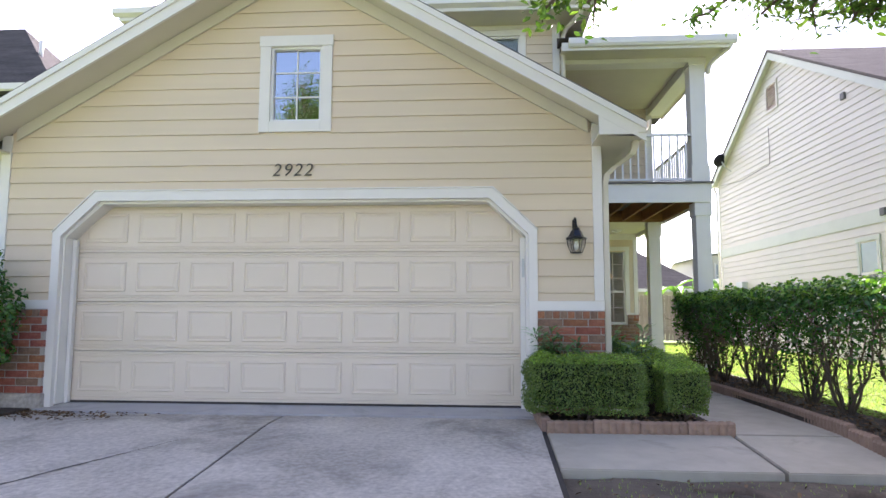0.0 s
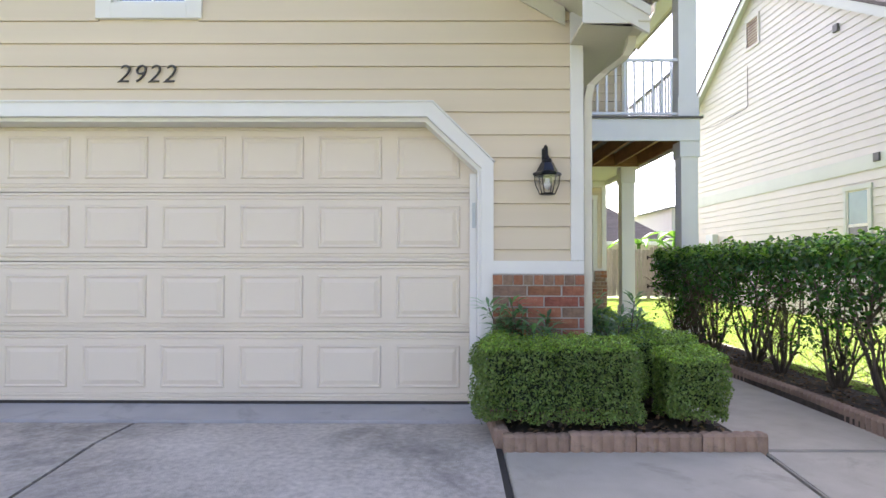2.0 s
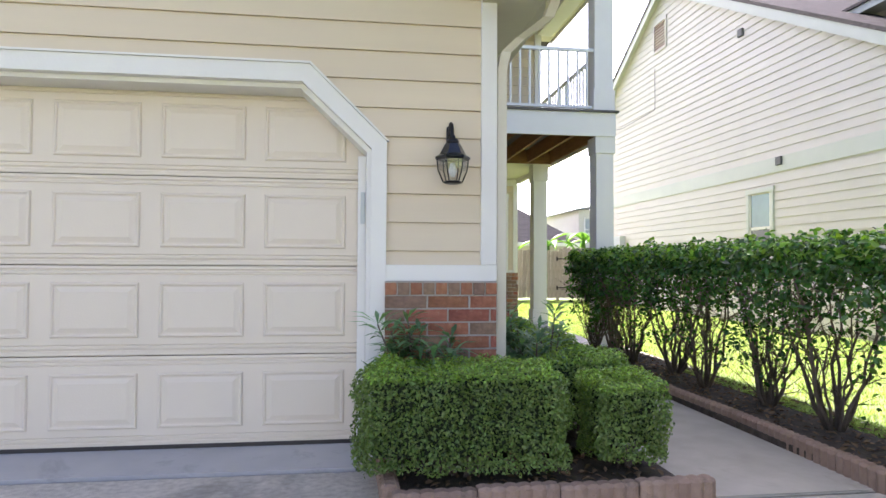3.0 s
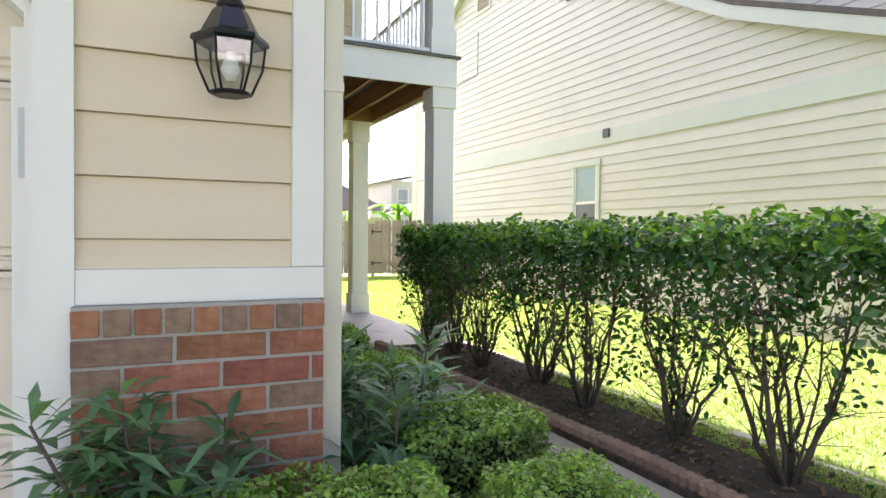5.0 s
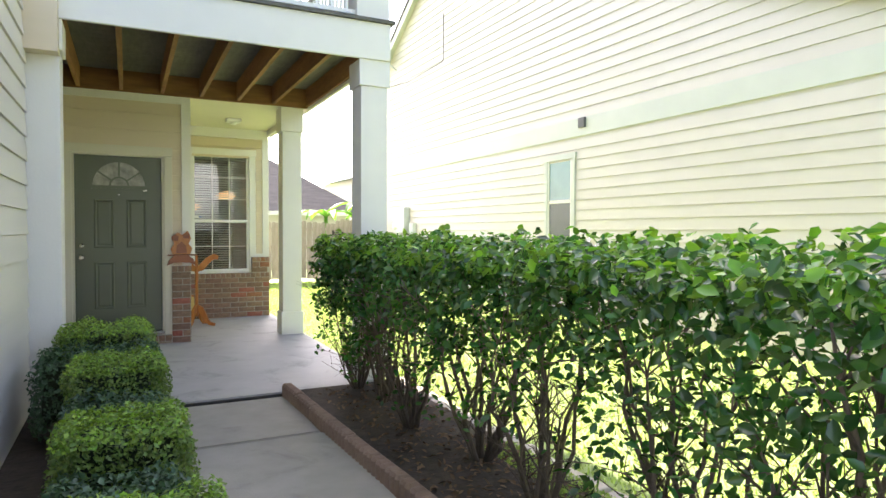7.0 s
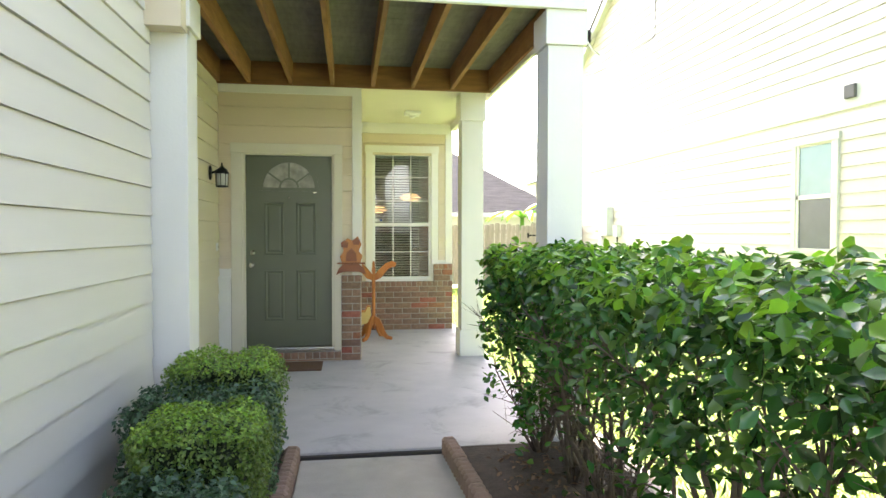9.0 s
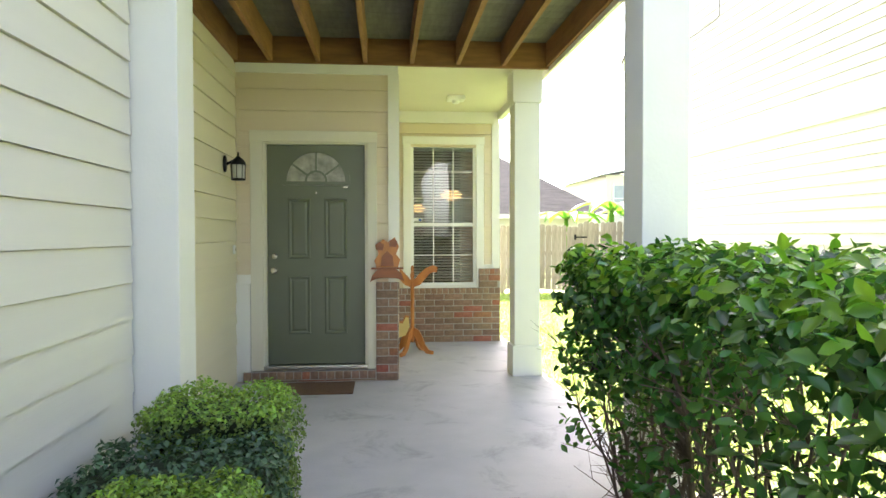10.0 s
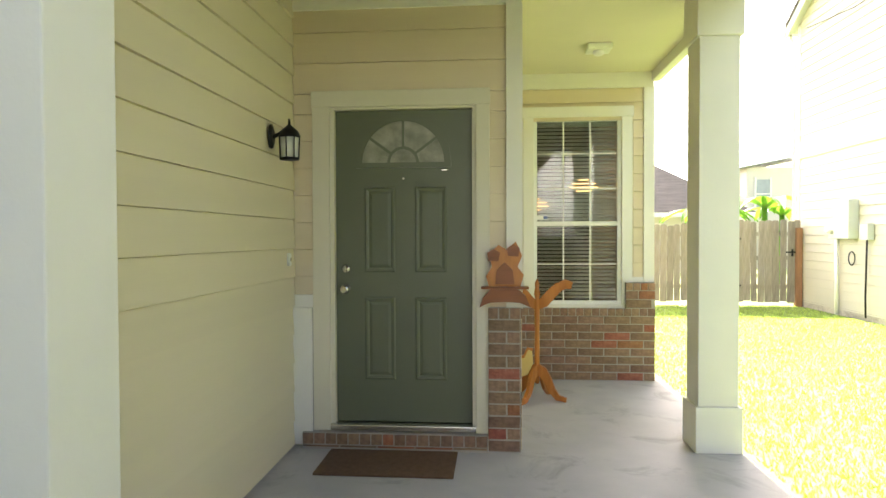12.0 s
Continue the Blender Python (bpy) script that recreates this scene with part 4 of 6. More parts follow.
def build_front_door_wall():
    y = 14.27
    w = structure("wall_door", boxes((1.7, 2.168, y, y + 0.2, -0.2, 3.2), (3.088, 3.40, y, y + 0.2, -0.2, 3.2), (2.168, 3.088, y, y + 0.2, 2.21, 3.2), (2.168, 3.088, y, y + 0.2, -0.2, 0.10)), M_SIDING, "tan lap-sided wall around the front door", "wall")
    for z0, z1 in clap_rows(2.30, 2.85, 2.50, 0.20):
        board(w, y, "y", -1, 1.91, 3.31, z0, z1, M_SIDING)
    for z0, z1 in clap_rows(0.95, 2.30, 1.638, 0.177):
        board(w, y, "y", -1, 1.91, 2.06, z0, z1, M_SIDING)
        board(w, y, "y", -1, 3.18, 3.31, z0, z1, M_SIDING)
    structure("trim_porch", boxes((1.91, 3.40, y - 0.03, y, 2.845, 2.93), (3.30, 3.405, y - 0.032, y + 0.05, 0.90, 2.845), (1.905, 2.05, y - 0.03, y, 0.90, 0.985), (1.905, 2.03, y - 0.05, y, 0.0, 0.90), bevel=0.003), M_TRIM, "cream painted trim boards by the front door", "trim")
    structure("wall_bump", boxes((3.20, 3.40, y + 0.2, 16.6, -0.2, 3.2)), M_SIDING_X, "tan side wall beside the porch window", "wall")
    rnd = random.Random(21)
    p = structure("wall_brick_step", boxes((1.97, 3.18, y - 0.0705, y + 0.1, -0.2, 0.087), (3.184, 3.390, y - 0.0505, y + 0.1, -0.2, 0.908), (2.03, 2.046, y - 0.031, y, 0, 0.89)), M_MORTAR, "brick sill and half pillar by the front door", "brick wall")
    brickwork(p, "y", y - 0.075, -1, 1.97, 3.18, -0.01, 0.088, rnd, tones=PORCH_TONES)
    brickwork(p, "y", y - 0.055, -1, 3.18, 3.39, -0.02, 0.91, rnd, tones=PORCH_TONES)
    brickwork(p, "x", 3.395, 1, y - 0.05, y + 0.15, -0.02, 0.91, rnd, tones=PORCH_TONES)
    # door
    f = thing("door_frame", (2.63, y, 0.1), "cream painted front door casing with metal threshold", "door frame", kind="structure")
    part("casing", boxes((2.035, 2.15, y - 0.032, y, 0.09, 2.21), bevel=0.004), M_CREAM, f)
    part("casing", boxes((3.106, 3.195, y - 0.032, y, 0.09, 2.21), bevel=0.004), M_CREAM, f)
    part("casing", boxes((2.03, 3.20, y - 0.035, y, 2.21, 2.315), bevel=0.004), M_CREAM, f)
    part("jamb", boxes((2.147, 2.176, y - 0.012, y + 0.12, 0.10, 2.218), (3.082, 3.111, y - 0.012, y + 0.12, 0.10, 2.218), (2.176, 3.082, y - 0.012, y + 0.12, 2.195, 2.218)), M_CREAM, f)
    part("threshold", boxes((2.15, 3.106, y - 0.05, y + 0.1, 0.10, 0.135), bevel=0.006), M_STEEL, f)
    d = thing("front_door", (2.635, y + 0.05, 0.14), "closed olive green panelled front door with fanlight", "door")
    dy = y + 0.03
    part("slab", boxes((2.178, 3.080, dy, dy + 0.045, 0.14, 2.193), bevel=0.002), M_DOOR, d)
    def panel(x0, x1, z0, z1):
        bm = bm_new()
        loops = []
        for inset, proud in ((0, 0.0), (0.010, 0.008), (0.022, 0.006), (0.03, -0.0), (0.05, 0.006)):
            loops.append([bm.verts.new((x, dy - 0.0015 - proud, z)) for x, z in ((x0 + inset, z0 + inset), (x1 - inset, z0 + inset), (x1 - inset, z1 - inset), (x0 + inset, z1 - inset))])
        for a, b in zip(loops, loops[1:]):
            for k in range(4):
                bm.faces.new((a[k], a[(k + 1) % 4], b[(k + 1) % 4], b[k]))
        bm.faces.new(loops[-1])
        bmesh.ops.recalc_face_normals(bm, faces=bm.faces)
        part("door_panel", bm, M_DOOR, d)
    for x0, x1 in ((2.37, 2.575), (2.705, 2.915)):
        panel(x0, x1, 1.13, 1.69)
        panel(x0, x1, 0.42, 0.965)
    # fanlight
    cx, cz, R = 2.63, 1.85, 0.295
    def arc(r, n=20):
        return [(cx + r * math.cos(math.pi * k / n), cz + r * math.sin(math.pi * k / n)) for k in range(n + 1)]
    bm = bm_new()
    o, i = arc(R + 0.02), arc(R - 0.025)
    for k in range(20):
        prism(bm, [o[k], o[k + 1], i[k + 1], i[k]], "y", dy - 0.014, dy)
    box(bm, cx - R - 0.02, cx + R + 0.02, dy - 0.014, dy, cz - 0.035, cz)
    o, i = arc(0.105), arc(0.085)
    for k in range(20):
        prism(bm, [o[k], o[k + 1], i[k + 1], i[k]], "y", dy - 0.012, dy - 0.001)
    for ang in (36, 90, 144):
        c, s = math.cos(radians(ang)), math.sin(radians(ang))
        prism(bm, [(cx + c * 0.10 - s * 0.009, cz + s * 0.10 + c * 0.009), (cx + c * 0.275 - s * 0.009, cz + s * 0.275 + c * 0.009), (cx + c * 0.275 + s * 0.009, cz + s * 0.275 - c * 0.009), (cx + c * 0.10 + s * 0.009, cz + s * 0.10 - c * 0.009)], "y", dy - 0.012, dy - 0.001)
    part("fanlight_frame", bm, M_DOOR, d)
    bm = bm_new()
    prism(bm, arc(R - 0.02), "y", dy - 0.006, dy - 0.0015)
    part("fanlight_glass", bm, mat("pebbled_fan_glass", (0.10, 0.10, 0.08), 0.15, 0.35, 9.0, 0.5, 30.0, second=(0.36, 0.36, 0.30)), d, "obscured glass fanlight")
    for z, r in ((1.152, 0.028), (1.02, 0.032)):
        bm = bm_new()
        lathe(bm, [(r, 0), (r, 0.008), (r * 0.55, 0.014), (r * 0.5, 0.03), (r * 0.9, 0.042), (r * 0.95, 0.058), (r * 0.5, 0.068)] if r > 0.03 else [(r, 0), (r, 0.010), (r * 0.8, 0.016), (r * 0.3, 0.018), (r * 0.3, 0.03)], (0, 0, 0))
        bm.transform(pose(2.245, dy, z, 90, 0, 0))
        part("knob" if r > 0.03 else "deadbolt", bm, M_STEEL, d, "satin metal")
    bm = bm_new()
    lathe(bm, [(0.008, 0), (0.008, 0.006), (0.005, 0.008)], (0, 0, 0), 10)
    bm.transform(pose(2.63, dy, 1.745, 90, 0, 0))
    part("peephole", bm, M_STEEL, d)
    part("mail_clip", boxes((2.88, 2.925, dy - 0.012, dy, 1.795, 1.801)), M_STEEL, d)


def build_window_wall():
    y = 16.40
    w = structure("wall_window", boxes((3.35, 3.60, y, y + 0.2, -0.2, 3.2), (4.44, 4.74, y, y + 0.2, -0.2, 3.2), (3.60, 4.44, y, y + 0.2, 2.51, 3.2), (3.60, 4.44, y, y + 0.2, -0.2, 0.69)), M_SIDING, "tan lap-sided wall with a tall porch window", "wall")
    for z0, z1 in clap_rows(0.94, 2.78, 1.792, 0.171):
        if z1 > 2.64:
            board(w, y, "y", -1, 3.40, 4.66, z0, z1, M_SIDING)
        else:
            board(w, y, "y", -1, 4.55, 4.66, z0, z1, M_SIDING)
            board(w, y, "y", -1, 3.40, 3.52, z0, z1, M_SIDING)
    structure("trim_window_wall", boxes((3.40, 4.74, y - 0.03, y, 2.785, 2.93), (4.645, 4.745, y - 0.032, y + 0.1, 0.92, 2.785), (4.47, 4.645, y - 0.031, y, 0.92, 0.97), bevel=0.003), M_TRIM, "cream frieze and corner boards by the porch window", "trim")
    window_unit("window_2", y, 3.60, 4.44, 0.70, 2.51, 3, (1.09, 1.825, 2.165), "tall white framed porch window with blinds inside", trim=0.10, rail=1.485)
    st = solid("window_sticker", boxes((3.635, 3.745, y + 0.0365, y + 0.0385, 1.525, 1.565)), M_PLASTIC, "small white and blue sticker on the window glass", "sticker")
    part("blue_patch", boxes((3.70, 3.74, y + 0.0355, y + 0.0364, 1.53, 1.56)), mat("blue_print", (0.05, 0.10, 0.30), 0.4, 0.05, bump=0), st)
    rnd = random.Random(33)
    p = structure("wall_brick_porch", boxes((3.40, 4.741, y - 0.0805, y, -0.2, 0.672), (4.469, 4.741, y - 0.0804, y, 0.6, 0.917)), M_MORTAR, "brick wainscot under the porch window", "brick wall")
    brickwork(p, "y", y - 0.085, -1, 3.40, 4.745, -0.02, 0.675, rnd, tones=PORCH_TONES)
    brickwork(p, "y", y - 0.085, -1, 4.465, 4.745, 0.675, 0.92, rnd, tones=PORCH_TONES)
    structure("wall_east", boxes((4.55, 4.73, y + 0.2, 19.0, -0.2, 3.2)), M_SIDING_X, "tan side wall of the house", "wall")
    # room seen through the blinds; its dimness is put into the wall colour
    structure("room", boxes((3.42, 4.54, 19.0, 19.1, -0.1, 2.8), (2.0, 2.1, y + 0.3, 19.0, -0.1, 2.8), (2.1, 4.54, y + 0.3, 19.0, 2.75, 2.85), (2.1, 4.54, y + 0.3, 19.0, -0.1, 0.0), (2.1, 3.42, 19.0, 19.1, -0.1, 2.8), (2.0, 3.35, y + 0.2, y + 0.3, -0.1, 2.8)), M_ROOM, "room behind the porch window, its dimness put into dark walls", "room")
    b = thing("window_blind", (4.02, y + 0.12, 0.75), "white slatted blind hanging inside the window", "blind")
    me = rough_box_mesh("slat", 0.78, 0.048, 0.003, 0.001)
    me.materials.append(M_BLIND)
    for i in range(46):
        ob = part("slat", me, M_BLIND, b)
        ob.matrix_basis = pose(4.02, y + 0.13, 0.76 + i * 0.0368, 40 if i > 19 else 26, 0, 0)
    part("head_rail", boxes((3.63, 4.41, y + 0.10, y + 0.155, 2.44, 2.49)), M_BLIND, b)
    for i, (x, yy, z) in enumerate(((4.25, 17.6, 1.92), (3.75, 18.4, 1.75))):
        l = thing("pendant_lamp", (x, yy, z), "warm glowing pendant lamp inside the room", "lamp", "room lamps")
        bm = bm_new()
        lathe(bm, [(0.03, 0.10), (0.10, 0.08), (0.17, 0.02), (0.16, 0.0), (0.06, -0.05)], (x, yy, z))
        part("shade", bm, glow("warm_lamp_glass", (1.0, 0.55, 0.22), 1.3), l)
        part("cord", tube(bm_new(), [(x, yy, z + 0.08), (x, yy, 2.75)], 0.006, 6), M_DARK, l)


def build_upper_house():
    y = 11.30
    w = structure("wall_upper", boxes((-4.9, 0.80, y, y + 0.2, 2.6, 6.4), (1.62, 2.28, y, y + 0.2, 2.6, 6.4), (0.80, 1.62, y, y + 0.2, 2.6, 4.9), (0.80, 1.62, y, y + 0.2, 5.88, 6.4)), M_SIDING, "tan lap-sided upper storey wall", "wall")
    for z0, z1 in clap_rows(4.0, 6.2, 2.68, 0.168):
        mid = (z0 + z1) / 2
        if 4.85 < mid < 6.05:
            board(w, y, "y", -1, -4.9, 0.72, z0, z1, M_SIDING)
            board(w, y, "y", -1, 1.72, 2.18, z0, z1, M_SIDING)
        else:
            board(w, y, "y", -1, -4.9, 2.18, z0, z1, M_SIDING)
    structure("trim_upper", boxes((2.17, 2.295, y - 0.03, y + 0.05, 3.3, 6.2), (-4.9, 2.16, y - 0.028, y, 5.98, 6.06), bevel=0.004), M_TRIM, "white corner board of the upper storey", "trim")
    window_unit("window_3", y, 0.82, 1.60, 4.9, 5.87, 1, (), "white framed upper window with pale blue blinds", trim=0.10)
    structure("blind_upper", boxes(*[(0.86, 1.56, y + 0.055, y + 0.07, 4.94 + i * 0.06, 4.985 + i * 0.06) for i in range(15)], (0.6, 1.8, y + 0.4, y + 0.42, 4.7, 6.2)), M_NBAND, "pale blue slatted blind", "blind")
    d = thing("downspout", (2.33, y - 0.05, 5.0), "cream downspout beside the upper corner", "downspout")
    part("pipe", tube(bm_new(), [(2.62, 10.72, 6.12), (2.60, 10.78, 6.02), (2.40, 11.15, 5.92), (2.345, 11.2, 5.80), (2.345, 11.22, 3.6)], 0.04, 8), M_CREAM, d)
    # side and back of the upper storey around the balcony
    w = structure("wall_balcony", boxes((2.08, 2.28, y + 0.2, 14.3, 3.2, 6.4), (2.28, 4.62, 14.30, 14.5, 3.2, 5.9)), M_SIDING, "tan lap-sided wall behind the balcony", "wall")
    for z0, z1 in clap_rows(3.22, 5.46, 2.68, 0.168):
        board(w, 14.30, "y", -1, 2.28, 4.53, z0, z1, M_SIDING)
        board(w, 2.28, "x", 1, y + 0.05, 14.28, z0, z1, M_SIDING)
    structure("trim_balcony", boxes((4.52, 4.64, 14.265, 14.4, 3.2, 5.46), bevel=0.004), M_TRIM, "white corner board by the balcony", "trim")
    r = thing("balcony_roof", (3.6, 12.5, 5.5), "low shingled roof with soffit over the balcony", "roof", kind="structure")
    part("soffit", boxes((2.29, 5.04, 10.92, 15.0, 5.46, 5.48)), M_CREAM, r)
    part("beam", boxes((2.29, 4.86, 11.43, 11.72, 5.38, 5.46), bevel=0.005), M_TRIM, r)
    part("beam", boxes((4.56, 4.85, 11.72, 14.3, 5.30, 5.46), bevel=0.005), M_TRIM, r)
    part("fascia", boxes((2.29, 5.06, 10.89, 10.92, 5.41, 5.55), (5.04, 5.06, 10.92, 15.0, 5.41, 5.55)), M_TRIM, r)
    bm = bm_new()
    prism(bm, [(10.80, 5.50), (10.83, 5.46), (10.887, 5.46), (10.887, 5.60), (10.80, 5.60)], "x", 2.40, 5.17)
    part("gutter", bm, M_TRIM, r)
    bm = bm_new()
    v = [bm.verts.new(p) for p in ((2.25, 10.83, 5.61), (5.17, 10.83, 5.61), (5.17, 16.0, 5.61), (2.25, 16.0, 5.61), (2.25, 13.4, 6.7), (3.4, 13.4, 6.7))]
    for f in ((0, 1, 5, 4), (1, 2, 5), (2, 3, 4, 5), (0, 3, 2, 1), (0, 4, 3)):
        bm.faces.new([v[i] for i in f])
    bmesh.ops.recalc_face_normals(bm, faces=bm.faces)
    part("shingles", bm, M_SHINGLE, r)
    part("downspout", tube(bm_new(), [(5.10, 10.86, 5.48), (5.08, 10.95, 5.42), (4.95, 11.3, 5.36), (4.90, 11.4, 5.28), (4.885, 11.42, 5.15)], 0.04, 8), M_TRIM, r)
    r = thing("main_roof", (-1.0, 14, 6.5), "shingled hip roof of the two-storey house", "roof", kind="structure")
    part("soffit", boxes((-5.45, 2.75, 10.72, 19.5, 6.07, 6.095)), M_CREAM, r)
    part("fascia", boxes((-5.47, 2.77, 10.69, 10.72, 6.07, 6.20), (-5.47, -5.45, 10.72, 19.5, 6.07, 6.20), (2.75, 2.77, 10.72, 19.5, 6.07, 6.20)), M_TRIM, r)
    bm = bm_new()
    prism(bm, [(10.60, 6.17), (10.67, 6.13), (10.69, 6.13), (10.69, 6.26), (10.60, 6.26)], "x", -5.55, 2.85)
    part("gutter", bm, M_TRIM, r)
    bm = bm_new()
    v = [bm.verts.new(p) for p in ((-5.55, 10.62, 6.24), (2.85, 10.62, 6.24), (2.85, 19.6, 6.24), (-5.55, 19.6, 6.24), (-1.9, 14.6, 8.7), (-0.8, 14.6, 8.7))]
    for f in ((0, 1, 5, 4), (1, 2, 5), (2, 3, 4, 5), (3, 0, 4), (0, 3, 2, 1)):
        bm.faces.new([v[i] for i in f])
    bmesh.ops.recalc_face_normals(bm, faces=bm.faces)
    part("shingles", bm, M_SHINGLE, r)
    structure("wall_house_back", boxes((-4.25, -4.1, 6.99, 11.3, -0.2, 2.6), (-4.9, -4.7, 11.3, 19.0, -0.2, 6.05), (-4.9, 4.6, 19.1, 19.3, -0.2, 5.7), (2.28, 4.6, 14.5, 19.0, 3.2, 5.6)), M_SIDING_X, "tan outer wall of the house", "wall")


# ---- neighbouring buildings ----
def build_neighbour():
    X = 9.6
    prof = [(24.3, 5.75), (19.25, 8.72), (11.6, 4.60), (9.3, 3.70), (-4.0, 2.6)]
    def top(y):
        for (ya, za), (yb, zb) in zip(prof, prof[1:]):
            if yb <= y <= ya:
                return za + (zb - za) * (ya - y) / (ya - yb)
        return 2.6
    def span(z):
        """y-range of the wall at the height z."""
        back = 24.1 if z < 5.75 else 24.3 - (z - 5.75) / (8.72 - 5.75) * 5.05
        front = -4.0
        for (ya, za), (yb, zb) in zip(prof[1:], prof[2:]):
            if zb <= z <= za:
                front = ya - (za - z) / (za - zb) * (ya - yb)
        return front, min(back, 24.1)
    h = thing("neighbour_house", (X, 14, -0.1), "cream lap-sided neighbouring house with a tall gable", "house")
    bm = bm_new()
    prism(bm, [(24.1, -0.3), (24.1, 5.75)] + prof[1:] + [(-4.0, -0.3)], "x", X, X + 0.3)
    wall = part("wall", bm, M_NSIDING, h)
    step, z = 0.172, -0.009
    rows = 0
    while z < 8.6:
        z1 = z + step
        zt = 2.965 if 2.7 < z < 2.8 else z1
        if not 2.90 < z < 3.20:
            (f0, b0), (f1, b1) = span(z), span(z1)
            if b1 - f1 > 0.1:
                if 1.15 < z + step / 2 < 2.60:
                    board(wall, X, "x", -1, f0, 14.80, z, z1, M_NSIDING, f1, 14.80, thick=0.022)
                    board(wall, X, "x", -1, 15.52, b0, z, z1, M_NSIDING, 15.52, b1, thick=0.022)
                else:
                    board(wall, X, "x", -1, f0, b0, z, z1, M_NSIDING, f1, b1, thick=0.022)
        z = z1
    part("foundation", boxes((X - 0.02, X + 0.1, -4, 24.1, -0.4, 0.02)), M_CONC, h)
    part("band_board", boxes((X - 0.03, X, -2.0, 24.1, 2.96, 3.262)), M_NBAND, h, "pale green band board")
    part("corner_board", boxes((X - 0.03, X + 0.1, 24.02, 24.13, 0.0, 5.75), bevel=0.005), M_TRIM, h)
    # roof: slabs along the profile with rake boards
    for (ya, za), (yb, zb) in zip(prof, prof[1:]):
        bm = bm_new()
        prism(bm, [(ya, za + 0.02), (yb, zb + 0.02), (yb, zb + 0.10), (ya, za + 0.10)], "x", X - 0.22, X + 9)
        part("roof", bm, M_SHINGLE, h, "brown shingle roof")
        bm = bm_new()
        prism(bm, [(ya, za - 0.20), (yb, zb - 0.20), (yb, zb + 0.016), (ya, za + 0.016)], "x", X - 0.20, X - 0.165)
        part("rake_board", bm, M_NBAND, h)
        bm = bm_new()
        prism(bm, [(ya, za - 0.10), (yb, zb - 0.10), (yb, zb - 0.08), (ya, za - 0.08)], "x", X - 0.165, X)
        part("rake_soffit", bm, M_NBAND, h)
    part("gutter", boxes((X - 0.22, X + 6, 24.30, 24.42, 5.62, 5.74)), M_TRIM, h)
    part("downspout", tube(bm_new(), [(X - 0.08, 24.34, 5.62), (X - 0.08, 24.30, 5.5), (X - 0.06, 24.18, 5.35), (X - 0.06, 24.18, 0.0)], 0.04, 8), M_TRIM, h)
    # upper dormer wall above the lower roof
    dw = part("dormer_wall", boxes((X + 1.4, X + 1.6, 5.0, 13.85, 2.9, 5.86)), M_NSIDING, h)
    for k in range(12):
        board(dw, X + 1.4, "x", -1, 5.0, 13.85, 3.8 + k * 0.172, 3.972 + k * 0.172, M_NSIDING, thick=0.022)
    part("dormer_fascia", boxes((X + 1.0, X + 1.04, 4.8, 14.1, 5.83, 5.97), bevel=0.004), M_NBAND, h)
    part("dormer_soffit", boxes((X + 1.04, X + 1.4, 4.8, 14.1, 5.865, 5.885)), M_NBAND, h)
    bm = bm_new()
    prism(bm, [(X + 0.96, 5.975), (X + 5.0, 7.5), (X + 5.0, 7.6), (X + 0.96, 6.03)], "y", 4.8, 14.15)
    part("dormer_roof", bm, M_SHINGLE, h)
    # window in the side wall
    w = part("window", boxes((X - 0.045, X + 0.02, 14.72, 14.81, 1.08, 2.68), (X - 0.045, X + 0.02, 15.51, 15.60, 1.08, 2.68), (X - 0.05, X + 0.02, 14.70, 15.62, 2.60, 2.70), (X - 0.045, X + 0.02, 14.81, 15.51, 1.08, 1.16), bevel=0.004), M_NBAND, h)
    part("sash", boxes((X - 0.03, X, 14.81, 15.51, 1.84, 1.90), (X - 0.03, X, 14.81, 14.85, 1.16, 2.6), (X - 0.03, X, 15.47, 15.51, 1.16, 2.6)), M_TRIM, w)
    part("pane", boxes((X - 0.012, X - 0.008, 14.84, 15.48, 1.16, 1.86)), mat("screened_pane", (0.085, 0.10, 0.11), 0.25, 0.1, bump=0), w)
    part("pane", boxes((X - 0.012, X - 0.008, 14.84, 15.48, 1.88, 2.60)), mat("pale_blind_pane", (0.20, 0.31, 0.33), 0.12, 0.1, bump=0), w)
    # louvre, vents, dish, cable, meter
    v = part("gable_vent", boxes((X - 0.05, X, 19.12, 19.19, 7.02, 7.88), (X - 0.05, X, 19.81, 19.88, 7.02, 7.88), (X - 0.05, X, 19.19, 19.81, 7.02, 7.09), (X - 0.05, X, 19.19, 19.81, 7.81, 7.88)), M_NSIDING, h)
    for i in range(9):
        bm = bm_new()
        z = 7.11 + i * 0.079
        prism(bm, [(X - 0.045, z), (X - 0.005, z + 0.055), (X - 0.005, z + 0.065), (X - 0.045, z + 0.012)], "y", 19.19, 19.81)
        part("slat", bm, M_LOUVRE, v)
    for y, z, s in ((15.77, 6.17, 0.085), (14.53, 3.17, 0.085)):
        part("wall_vent", boxes((X - 0.07, X, y - s, y + s, z - s, z + s), bevel=0.012), M_VENT, h, "dark square wall vent")
    d = thing("satellite_dish", (X - 0.1, 22.9, 5.9), "small dark satellite dish on the gable wall", "satellite dish")
    bm = bm_new()
    lathe(bm, [(0.02, 0.0), (0.14, 0.02), (0.24, 0.06), (0.30, 0.12), (0.29, 0.125), (0.13, 0.03), (0.02, 0.015)], (0, 0, 0), 20)
    bm.transform(pose(X - 0.32, 22.9, 6.30, 60, 0, 200) @ Matrix.Diagonal((0.8, 0.8, 0.8, 1)))
    part("reflector", bm, M_BLACK, d)
